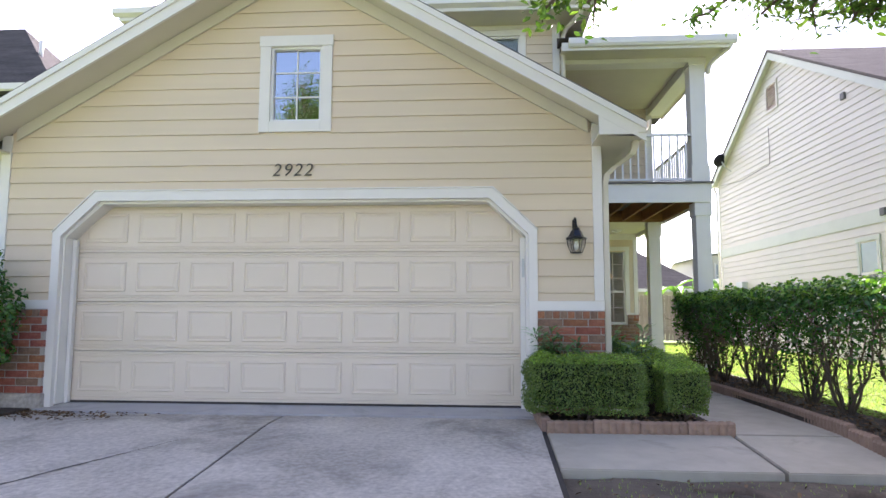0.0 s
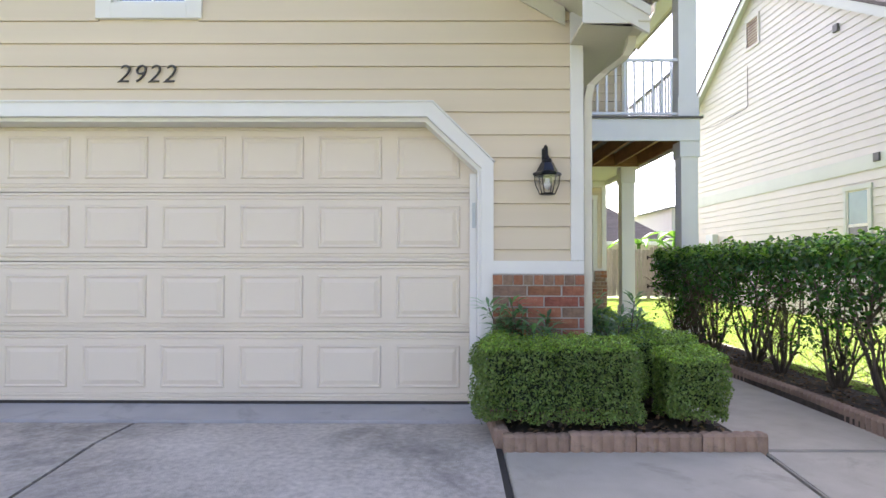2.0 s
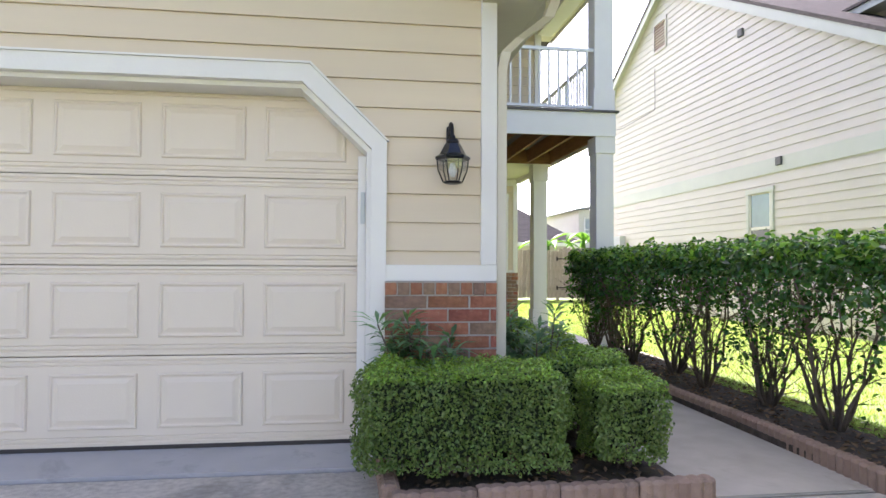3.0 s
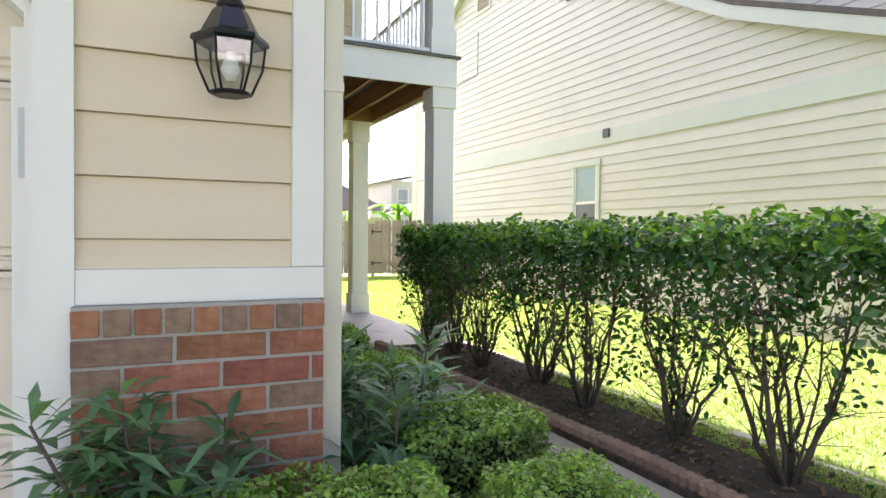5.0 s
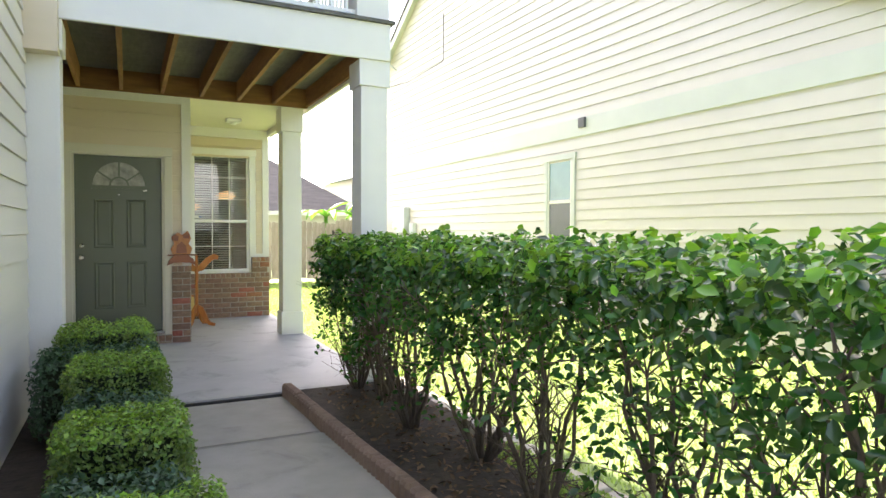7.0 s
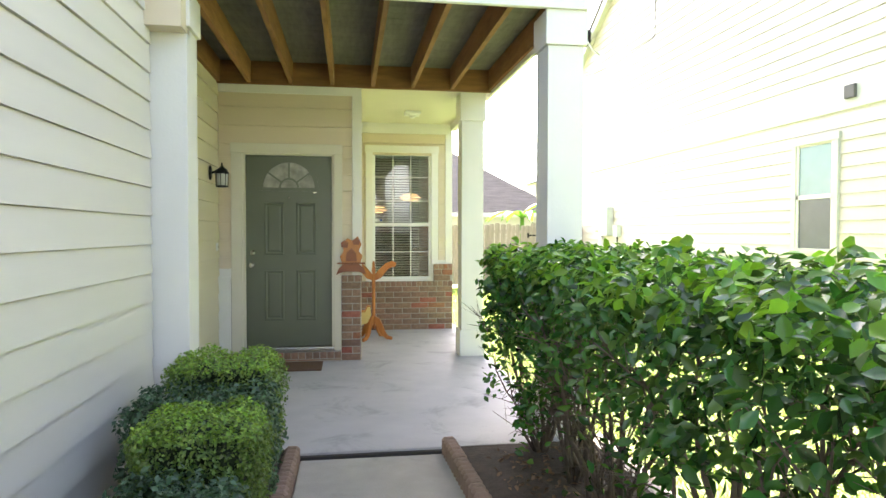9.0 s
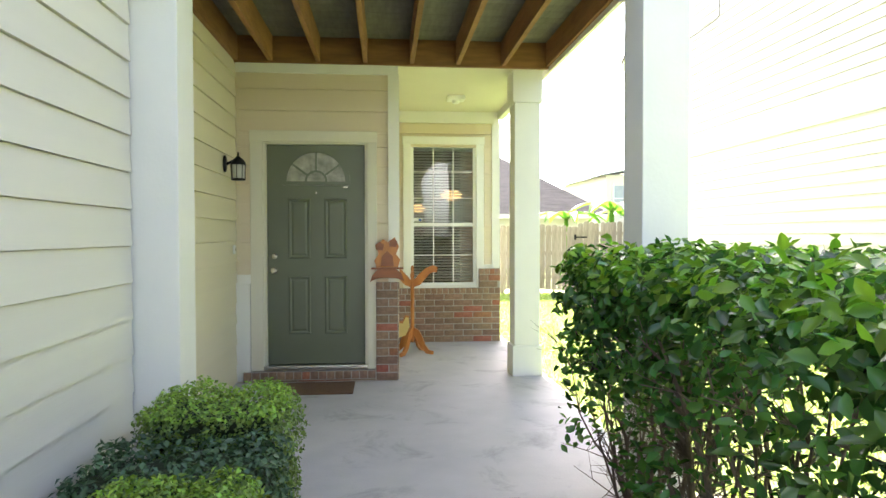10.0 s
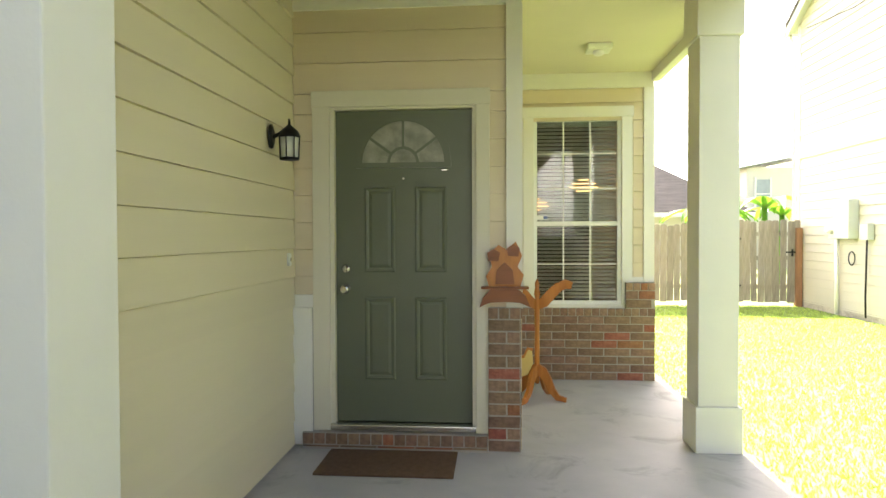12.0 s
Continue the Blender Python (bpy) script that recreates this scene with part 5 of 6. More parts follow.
    part("arm", tube(bm_new(), [(X - 0.02, 22.8, 5.90), (X - 0.2, 22.85, 6.05), (X - 0.30, 22.9, 6.27)], 0.02, 6), M_METERBOX, d)
    c = thing("cable", (X - 0.03, 19.8, 5.5), "thin black cable clipped to the siding", "cable")
    part("wire", tube(bm_new(), [(X - 0.03, 23.8, 5.6), (X - 0.03, 22.0, 5.4), (X - 0.03, 19.9, 5.45), (X - 0.03, 19.8, 5.5), (X - 0.03, 19.8, 6.6)], 0.008, 5), M_BLACK, c)
    m = thing("electric_meter", (X - 0.1, 22.08, 1.3), "grey electric meter boxes with conduits on the wall", "electric meter")
    part("box", boxes((X - 0.20, X - 0.02, 21.83, 22.33, 1.30, 2.0), bevel=0.012), M_METERBOX, m)
    part("socket", boxes((X - 0.14, X - 0.02, 22.35, 22.63, 1.30, 1.62), bevel=0.012), M_METERBOX, m)
    bm = bm_new()
    lathe(bm, [(0.09, 0.0), (0.09, 0.08), (0.06, 0.11)], (0, 0, 0), 16)
    bm.transform(pose(X - 0.14, 22.49, 1.48, 0, -90, 0))
    part("dial_glass", bm, M_PLASTIC, m)
    part("conduit", tube(bm_new(), [(X - 0.08, 22.43, 1.30), (X - 0.08, 22.43, -0.1)], 0.035, 8), M_PLASTIC, m)
    part("small_box", boxes((X - 0.13, X - 0.02, 21.38, 21.63, 1.28, 1.56), bevel=0.01), M_METERBOX, m)
    part("hose", tube(bm_new(), [(X - 0.07, 21.50, 1.28), (X - 0.06, 21.53, 0.9), (X - 0.10, 21.48, 0.3), (X - 0.08, 21.50, -0.05)], 0.016, 6), M_BLACK, m)
    part("coil", tube(bm_new(), [(X - 0.06, 21.98 + 0.10 * math.cos(k * 0.5), 0.95 + 0.12 * math.sin(k * 0.5)) for k in range(26)], 0.010, 5), M_BLACK, m)


def build_fence():
    y = 23.9
    f = thing("picket_fence", (7, y, -0.1), "grey weathered wooden fence with a gate", "fence")
    rnd = random.Random(5)
    x = 3.6
    while x < 9.44:
        w = rnd.uniform(0.115, 0.145)
        h = 1.60 + (0.08 if x > 8.0 else 0.0) + rnd.uniform(-0.035, 0.03)
        z0 = -0.05 + rnd.uniform(0, 0.05)
        bm = bm_new()
        prism(bm, [(-w / 2, z0), (w / 2, z0), (w / 2, h - 0.03), (w / 2 - 0.03, h), (-w / 2 + 0.03, h), (-w / 2, h - 0.03)], "y", -0.009, 0.009)
        ob = part("picket", bm, M_FENCE, f)
        ob.matrix_basis = pose(x + w / 2, y + rnd.uniform(-0.006, 0.006), 0, 0, rnd.uniform(-0.7, 0.7), rnd.uniform(-2, 2))
        x += w + rnd.uniform(0.004, 0.018)
    for z in (0.25, 0.85, 1.35):
        part("rail", boxes((3.6, 9.44, y + 0.012, y + 0.05, z, z + 0.09)), M_FENCE, f)
    for px in (3.65, 6.15, 8.05):
        part("post", boxes((px, px + 0.09, y + 0.052, y + 0.142, -0.2, 1.55)), M_FENCE, f)
    part("gate_post", boxes((9.44, 9.56, y - 0.08, y + 0.05, -0.2, 1.52), bevel=0.008), mat("reddish_fence_post", (0.24, 0.125, 0.07), 0.85, 0.25, 5.0, 0.4, 40, (6, 6, 1)), f, "reddish gate post")
    for z in (0.30, 1.28):
        part("hinge", boxes((8.02, 8.35, y - 0.022, y - 0.012, z, z + 0.035), (8.02, 8.07, y - 0.024, y - 0.011, z - 0.05, z + 0.085)), M_BLACK, f)
    part("latch", boxes((9.25, 9.46, y - 0.03, y - 0.012, 1.0, 1.03), (9.36, 9.39, y - 0.04, y - 0.012, 0.93, 1.08)), M_BLACK, f)


def build_far_houses():
    h = thing("far_house", (8, 38, 0), "low house with a brown hip roof behind the fence", "house")
    part("wall", boxes((2.0, 12.6, 36.3, 44, -0.2, 2.3)), M_NSIDING, h)
    bm = bm_new()
    v = [bm.verts.new(p) for p in ((1.4, 35.8, 2.28), (13.4, 35.8, 2.28), (13.4, 45, 2.28), (1.4, 45, 2.28), (5.2, 40.4, 5.6), (8.6, 40.4, 5.6))]
    for f in ((0, 1, 5, 4), (1, 2, 5), (2, 3, 4, 5), (3, 0, 4), (0, 3, 2, 1)):
        bm.faces.new([v[i] for i in f])
    bmesh.ops.recalc_face_normals(bm, faces=bm.faces)
    part("roof", bm, M_SHINGLE, h)
    part("fascia", boxes((1.4, 13.4, 35.76, 35.80, 2.10, 2.28)), M_TRIM, h)
    h = thing("far_house", (16, 42, 0), "pale two-storey house beyond the fence", "house")
    part("wall", boxes((14.6, 24.0, 40.0, 48, -0.2, 4.45)), M_NSIDING, h)
    bm = bm_new()
    prism(bm, [(14.2, 4.40), (24, 6.3), (24, 6.36), (14.2, 4.46)], "y", 39.6, 48)
    part("roof", bm, M_METERBOX, h)
    part("window", boxes((15.0, 15.6, 39.95, 40.0, 2.6, 3.9)), mat("dull_far_pane", (0.30, 0.33, 0.34), 0.3, 0.1, bump=0), h)
    part("window_trim", boxes((14.93, 15.0, 39.93, 40.0, 2.5, 4.0), (15.6, 15.67, 39.93, 40.0, 2.5, 4.0), (15.0, 15.6, 39.93, 40, 3.22, 3.27)), M_TRIM, h)
    h = thing("side_house", (-14, 15, 0), "neighbouring house with a brown shingle roof", "house")
    part("wall", boxes((-19, -9.3, 14.0, 16.2, -0.4, 5.9)), M_NSIDING, h)
    bm = bm_new()
    v = [bm.verts.new(p) for p in ((-19.6, 13.4, 6.0), (-8.6, 13.4, 6.0), (-8.6, 16.8, 6.0), (-19.6, 16.8, 6.0), (-17.0, 15.1, 8.1), (-10.7, 15.1, 8.1))]
    for f in ((0, 1, 5, 4), (1, 2, 5), (2, 3, 4, 5), (3, 0, 4), (0, 3, 2, 1)):
        bm.faces.new([v[i] for i in f])
    bmesh.ops.recalc_face_normals(bm, faces=bm.faces)
    part("roof", bm, M_SHINGLE, h)
    part("gutter", boxes((-19.6, -8.5, 13.3, 13.42, 5.86, 6.0), (-8.62, -8.5, 13.42, 16.8, 5.86, 6.0)), M_TRIM, h)
    part("vent_pipe", tube(bm_new(), [(-9.7, 14.4, 6.8), (-9.7, 14.4, 7.45)], 0.05, 8), M_TRIM, h)


# ---- plants ----
def add_stems(shrub, rnd, base, n, reach, height, r0, twigs=4):
    """Bent, forked stems of a shrub, each a part."""
    for i in range(n):
        bm = bm_new()
        a = rnd.uniform(0, 6.283)
        d = Vector((math.cos(a) * reach[0] * rnd.uniform(0.25, 1), math.sin(a) * reach[1] * rnd.uniform(0.25, 1), height * rnd.uniform(0.75, 1.0)))
        pts, rad = [], []
        m = 7
        b = Vector(base) + Vector((math.cos(a) * 0.03, math.sin(a) * 0.03, 0))
        big = rnd.uniform(0.55, 1.15)
        for k in range(m + 1):
            f = k / m
            pts.append(b + Vector((d.x * f ** 0.85, d.y * f ** 0.85, d.z * f)) + Vector([rnd.uniform(-0.03, 0.03) * (1 if k else 0) for _ in range(3)]))
            rad.append(r0 * big * (1 - 0.78 * f))
        tube(bm, pts, rad, 6)
        for _ in range(twigs):
            q = pts[rnd.randint(1, m - 1)]
            e = Vector((rnd.gauss(0, 0.11), rnd.gauss(0, 0.13), rnd.uniform(0.02, 0.26)))
            mid = q + e * 0.5 + Vector((rnd.uniform(-0.03, 0.03), rnd.uniform(-0.03, 0.03), 0.02))
            tube(bm, [q, mid, q + e], [r0 * 0.30, r0 * 0.2, r0 * 0.09], 4)
            for _ in range(2):
                g = Vector((rnd.gauss(0, 0.07), rnd.gauss(0, 0.07), rnd.uniform(0.0, 0.12)))
                tube(bm, [mid, mid + g * 0.6, mid + g], [r0 * 0.14, r0 * 0.10, r0 * 0.05], 3)
        part("stem", bm, M_BARK, shrub)


def build_hedge():
    ys = [4.55, 5.35, 6.15, 6.95, 7.7, 8.45, 9.2, 9.95, 10.65, 11.15]
    for i, yc in enumerate(ys):
        rn, rnd = np.random.default_rng(100 + i), random.Random(50 + i)
        last = i == len(ys) - 1
        s = thing("hedge_shrub", (4.5, yc, 0.0), "clipped glossy green hedge shrub with bare lower stems", "hedge shrub", "hedge along the path")
        add_stems(s, rnd, (4.50 + rnd.uniform(-0.06, 0.06), yc, -0.03), 11 if not last else 20, (0.42, 0.50 if not last else 0.2), 1.15, 0.0165 if not last else 0.011, 10)
        # dense clipped top, thinning downwards
        y0, y1 = yc - 0.42, yc + (0.20 if last else 0.42)
        p, nr = shell_points(rn, 5200, 4.07, 4.96, y0, y1, 0.60, 1.27, 0.26, rough=0.10)
        keep = ~((np.abs(nr[:, 1]) > 0.7) & (rn.random(len(p)) < (0.85 if not last else 0.3)))
        edge = 0.70 + 0.22 * np.array([noise.noise(Vector((3.1, q * 3.0, 0.4))) for q in p[:, 1]])
        keep &= rn.random(len(p)) < np.clip((p[:, 2] - edge) / 0.32, 0.05 if not last else 0.5, 1.0)
        p, nr = p[keep], nr[keep]
        # half of the leaves above 1.12 take the lighter green
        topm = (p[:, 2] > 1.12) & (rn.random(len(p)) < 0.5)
        nr = nr * 0.6 + np.array([0, 0, 0.6])
        part("foliage", leaf_mesh("foliage", p[~topm], nr[~topm], 0.052, 0.029, rn, spread=0.7), M_LEAF_HEDGE, s, kind="stuff")
        p2 = p[topm] + np.abs(rn.normal(0, 0.014, (topm.sum(), 3)))
        part("top_leaves", leaf_mesh("top_leaves", p2, nr[topm], 0.057, 0.031, rn, spread=0.6), M_LEAF_TOP, s, "lighter green leaves near the top", kind="stuff")
        # loose leaves on the lower twigs, in clumps
        n, m = (380, 40) if not last else (900, 46)
        cl = np.stack([4.5 + rn.normal(0, 0.24, m), rn.uniform(y0, y1, m), 0.10 + 0.74 * rn.random(m) ** 0.42], axis=1)
        q = cl[rn.integers(0, m, n)] + rn.normal(0, 0.055, (n, 3))
        q[:, 0] = np.clip(q[:, 0], 4.08, 4.95)
        q[:, 1] = np.clip(q[:, 1], 4.0, 11.36)
        q[:, 2] = np.clip(q[:, 2], 0.05, 1.0)
        part("lower_leaves", leaf_mesh("lower_leaves", q, np.tile([0, 0, 1.0], (n, 1)), 0.050, 0.028, rn, spread=0.9), M_LEAF_HEDGE, s, kind="stuff")


def clipped_shrub(name, label, x0, x1, y0, y1, z0, z1, n, size, material, seed, top_mat=None, depth=0.07, group="", stems=True):
    rn, rnd = np.random.default_rng(seed), random.Random(seed)
    s = thing(name, ((x0 + x1) / 2, (y0 + y1) / 2, z0 - 0.04), label, "shrub", group)
    # added dark block: its colour is the shade deep between the leaves
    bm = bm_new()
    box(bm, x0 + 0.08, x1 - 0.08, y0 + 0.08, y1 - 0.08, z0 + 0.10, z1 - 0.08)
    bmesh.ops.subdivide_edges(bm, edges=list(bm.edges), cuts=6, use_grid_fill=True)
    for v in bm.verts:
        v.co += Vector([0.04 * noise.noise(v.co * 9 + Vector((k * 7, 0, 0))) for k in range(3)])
    part("shade_core", bm, M_CORE, s)
    if stems:
        add_stems(s, rnd, ((x0 + x1) / 2, (y0 + y1) / 2, z0 - 0.05), 6, ((x1 - x0) * 0.4, (y1 - y0) * 0.4), (z1 - z0) * 0.7, 0.012, 0)
    p, nr = shell_points(rn, n, x0, x1, y0, y1, z0, z1, depth, rough=0.05)
    nr = nr + np.array([0, 0, 0.5])
    if top_mat:
        # most leaves near the top take the second, lighter green
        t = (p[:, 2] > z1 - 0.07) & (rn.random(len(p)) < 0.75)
        part("top_foliage", leaf_mesh("top_foliage", p[t], nr[t], size, size * 0.6, rn, template="diamond"), top_mat, s, "lighter green leaves near the top", kind="stuff")
        p, nr = p[~t], nr[~t]
    part("foliage", leaf_mesh("foliage", p, nr, size, size * 0.6, rn, template="diamond"), material, s, kind="stuff")
    return s


def build_shrubs():
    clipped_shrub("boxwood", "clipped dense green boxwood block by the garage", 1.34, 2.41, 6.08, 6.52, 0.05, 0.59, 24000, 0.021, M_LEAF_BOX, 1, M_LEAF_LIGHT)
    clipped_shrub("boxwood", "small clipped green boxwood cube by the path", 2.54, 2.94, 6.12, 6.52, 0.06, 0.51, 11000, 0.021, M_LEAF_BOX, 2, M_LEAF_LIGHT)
    rows = [(2.42, 3.00, 6.72, 7.18, 0.56, 0), (2.48, 2.98, 7.60, 8.06, 0.58, 0), (2.46, 2.95, 8.62, 9.06, 0.59, 0), (2.40, 2.91, 9.86, 10.34, 0.61, 0), (2.27, 2.88, 10.80, 11.28, 0.68, 0),
            (2.44, 2.90, 8.10, 8.60, 0.50, 1), (2.42, 2.88, 9.10, 9.84, 0.50, 1), (2.18, 2.91, 10.34, 10.84, 0.61, 1), (2.40, 2.88, 7.16, 7.62, 0.50, 1)]
    for i, (x0, x1, y0, y1, z, kind) in enumerate(rows):
        if kind == 0:
            clipped_shrub("boxwood", "clipped bright green boxwood in the wall bed", x0, x1, y0, y1, 0.06, z, 11000, 0.023, M_LEAF_BOX, 20 + i, M_LEAF_LIGHT, group="shrubs along the wall")
        else:
            clipped_shrub("grey_shrub", "loose blue-green shrub between the boxwoods", x0, x1, y0, y1, 0.06, z - 0.03, 5200, 0.032, M_LEAF_BLUE, 40 + i, group="shrubs along the wall", depth=0.12)


def oleander(loc, n, height, seed):
    rn, rnd = np.random.default_rng(seed), random.Random(seed)
    s = thing("narrow_leaf_shrub", loc, "shrub with whorls of long narrow grey-green leaves", "shrub", "narrow leaf shrubs")
    bm = bm_new()
    bl = bm_new()
    for i in range(n):
        a = rnd.uniform(0, 6.283)
        r = rnd.uniform(0.08, 0.36)
        tip = Vector(loc) + Vector((math.cos(a) * r, math.sin(a) * r * 0.8, height * rnd.uniform(0.55, 1.0)))
        b = Vector(loc) + Vector((math.cos(a) * 0.05, math.sin(a) * 0.05, 0))
        mid = (b + tip) / 2 + Vector((0, 0, 0.05))
        tube(bm, [b, mid, tip], [0.008, 0.006, 0.004], 5)
        d = (tip - mid).normalized()
        for k in range(34):
            h = rnd.uniform(-0.20, 0.02)
            p = tip + d * h
            ang = k * 2.4 + rnd.uniform(-0.3, 0.3)
            side = Vector((math.cos(ang), math.sin(ang), 0))
            up = rnd.uniform(-0.15, 0.6) + (0.5 if h > -0.03 else 0)
            L, W = rnd.uniform(0.12, 0.20), rnd.uniform(0.012, 0.019)
            dirv = (side + Vector((0, 0, up))).normalized()
            wv = dirv.cross(Vector((0, 0, 1))).normalized()
            e = p + dirv * L - Vector((0, 0, L * 0.18))
            m = p + dirv * L * 0.5
            v = [bl.verts.new(q) for q in (p, m + wv * W + Vector((0, 0, 0.003)), e, m - wv * W + Vector((0, 0, 0.003)), m)]
            bl.faces.new((v[0], v[1], v[4]))
            bl.faces.new((v[1], v[2], v[4]))
            bl.faces.new((v[2], v[3], v[4]))
            bl.faces.new((v[3], v[0], v[4]))
    part("stem", bm, M_BARK, s)
    part("foliage", bl, M_LEAF_OLE, s, kind="stuff")


def build_left_bush():
    rn, rnd = np.random.default_rng(77), random.Random(77)
    s = thing("round_shrub", (-4.45, 6.2, -0.05), "large leafy green shrub beside the driveway", "shrub")
    add_stems(s, rnd, (-4.45, 6.2, -0.08), 9, (0.7, 0.6), 1.4, 0.025)
    d = rn.normal(0, 1, (9000, 3))
    d /= np.linalg.norm(d, axis=1)[:, None]
    wob = np.array([noise.noise(Vector(q) * 3.0) for q in d])
    r = (1 - 0.35 * rn.random(9000) ** 1.5) * (1 + 0.22 * wob)
    p = np.array([-4.45, 6.2, 0.92]) + d * r[:, None] * np.array([0.86, 0.7, 0.72])
    part("foliage", leaf_mesh("foliage", p, d + np.array([0, 0, 0.5]), 0.055, 0.032, rn), M_LEAF_HEDGE, s, kind="stuff")


def oak(base, ends, fork, label, seed, roots=()):
    """Oak: tapered trunk, arching limbs to the given ends, twigs and leaves along them."""
    rn, rnd = np.random.default_rng(seed), random.Random(seed)
    bx, by = base
    z = ground_z(by)
    t = thing("oak_tree", (bx, by, z), label, "tree", "front yard oaks")
    fx, fy, f0, f1 = fork
    part("trunk", tube(bm_new(), [(bx, by, z - 0.1), (bx - 0.02, by + 0.02, z + 0.4), (bx - 0.1, by + 0.05, z + 1.9), (fx, fy, f0), (fx - 0.1, fy, f1)], [0.30, 0.22, 0.19, 0.17, 0.12], 14), M_BARK, t)
    limbs = bm_new()
    tips = []
    for e in ends:
        b = Vector((fx, fy, rnd.uniform(f0, f1)))
        e = Vector(e)
        low = e.z < 3.4
        m1, m2 = b.lerp(e, 0.35) + Vector((0, 0, 0.45)), b.lerp(e, 0.7) + Vector((0, 0, 0.35 if low else 0.15))
        tube(limbs, [b, m1, m2, e], [0.085, 0.055, 0.03, 0.008], 7)
        for _ in range(24 if low else 30):
            s = rnd.uniform(0.55, 1.0)
            p = m2.lerp(e, (s - 0.55) / 0.45)
            q = p + Vector((rnd.gauss(0, 0.15), rnd.gauss(0, 0.15), rnd.uniform(-0.10, 0.16))) if low else p + Vector([rnd.gauss(0, 0.42) for _ in range(3)])
            tube(limbs, [p, p.lerp(q, 0.5) + Vector((0, 0, 0.02)), q], [0.009, 0.006, 0.003], 4)
            tips.append((p, q, low))
    part("limb", limbs, M_BARK, t)
    for low, name, many, size in ((True, "low_leaves", 30, 0.060), (False, "crown", 46, 0.085)):
        c = []
        for p, q, lo in tips:
            if lo == low:
                for _ in range(many):
                    c.append(p.lerp(q, rnd.uniform(0.2, 1.05)) + Vector([rnd.gauss(0, 0.05 if low else 0.13) for _ in range(3)]))
        if c:
            c = np.array(c)
            part(name, leaf_mesh(name, c, np.tile([0, 0, 1.0], (len(c), 1)), size, size * 0.42, rn, spread=0.9), M_LEAF_OAK, t, kind="stuff")
    for pts in roots:
        part("root", tube(bm_new(), [(x, y, ground_z(y) - 0.055) for x, y in pts], [0.12, 0.075, 0.06, 0.045, 0.02][:len(pts)], 8), M_BARK, t)


def build_trees():
    rnd = random.Random(9)
    ends = [(1.50, 3.5, 2.54), (1.28, 3.55, 2.53), (1.15, 3.7, 2.70), (1.4, 3.3, 2.62), (0.35, 3.5, 2.76), (-0.05, 3.7, 2.86), (-0.35, 3.6, 2.86),
            (2.45, 4.5, 2.94), (2.75, 4.4, 2.88), (3.0, 4.3, 2.84), (3.25, 4.3, 2.78), (3.4, 4.4, 2.82), (3.6, 4.6, 2.86)]
    # high crown, out of view, filled out to hold back the southern sky light
    ends += [(4.4 + 2.9 * math.cos(a) * k, 1.6 + 2.6 * math.sin(a) * k, 7.6 - 2.6 * k * k + rnd.uniform(-0.4, 0.4)) for k in (0.35, 0.7, 1.0) for a in [rnd.uniform(0, 0.5) + i * 0.57 for i in range(11)]]
    oak((4.6, 2.2), ends, (4.4, 2.3, 2.8, 4.6), "oak tree with low leafy branches hanging over the drive", 9,
        ([(4.3, 2.6), (3.8, 3.4), (3.1, 4.1), (2.7, 4.75), (2.35, 4.8)], [(4.4, 2.7), (4.0, 4.0), (3.6, 4.6), (3.3, 4.75)], [(4.1, 2.4), (3.0, 3.2), (2.2, 3.9), (1.8, 4.5)]))
    # the tree across the drive that the gable window mirrors
    ends = [(-4.6 + 2.6 * math.cos(a) * k, -7.6 + 2.6 * math.sin(a) * k, 8.6 - 3.4 * k * k + rnd.uniform(-0.6, 0.6)) for k in (0.35, 0.7, 1.0) for a in [rnd.uniform(0, 0.5) + i * 0.57 for i in range(11)]]
    oak((-4.9, -7.6), ends, (-4.8, -7.6, 2.6, 4.8), "oak tree in the front yard mirrored in the gable window", 19)


def build_banana():
    for bx, by, s in ((10.5, 28.0, 1.22), (9.3, 29.0, 1.08), (11.6, 29.5, 1.12)):
        t = thing("banana_plant", (bx, by, -0.1), "banana plant with broad arching leaves behind the fence", "banana plant", "banana plants")
        part("trunk", tube(bm_new(), [(bx, by, -0.1), (bx, by, 1.0 * s), (bx, by, 1.9 * s)], [0.12, 0.10, 0.06], 8), M_BANANA, t)
        for i in range(9):
            a = i * 0.72 + 0.3
            L = 1.25 * s
            bm = bm_new()
            prev = None
            d, w = Vector((math.cos(a), math.sin(a), 0)), Vector((-math.sin(a), math.cos(a), 0))
            for k in range(9):
                u = k / 8
                c = Vector((bx, by, 1.7 * s)) + d * L * u + Vector((0, 0, s * (1.0 * u - 1.1 * u * u)))
                hw = 0.20 * s * math.sin(math.pi * min(1, 0.08 + u * 0.92)) + 0.005
                cur = [bm.verts.new(c - w * hw + Vector((0, 0, 0.05))), bm.verts.new(c), bm.verts.new(c + w * hw + Vector((0, 0, 0.05)))]
                if prev:
                    bm.faces.new((prev[0], prev[1], cur[1], cur[0]))
                    bm.faces.new((prev[1], prev[2], cur[2], cur[1]))
                prev = cur
            part("leaf", bm, M_BANANA, t)


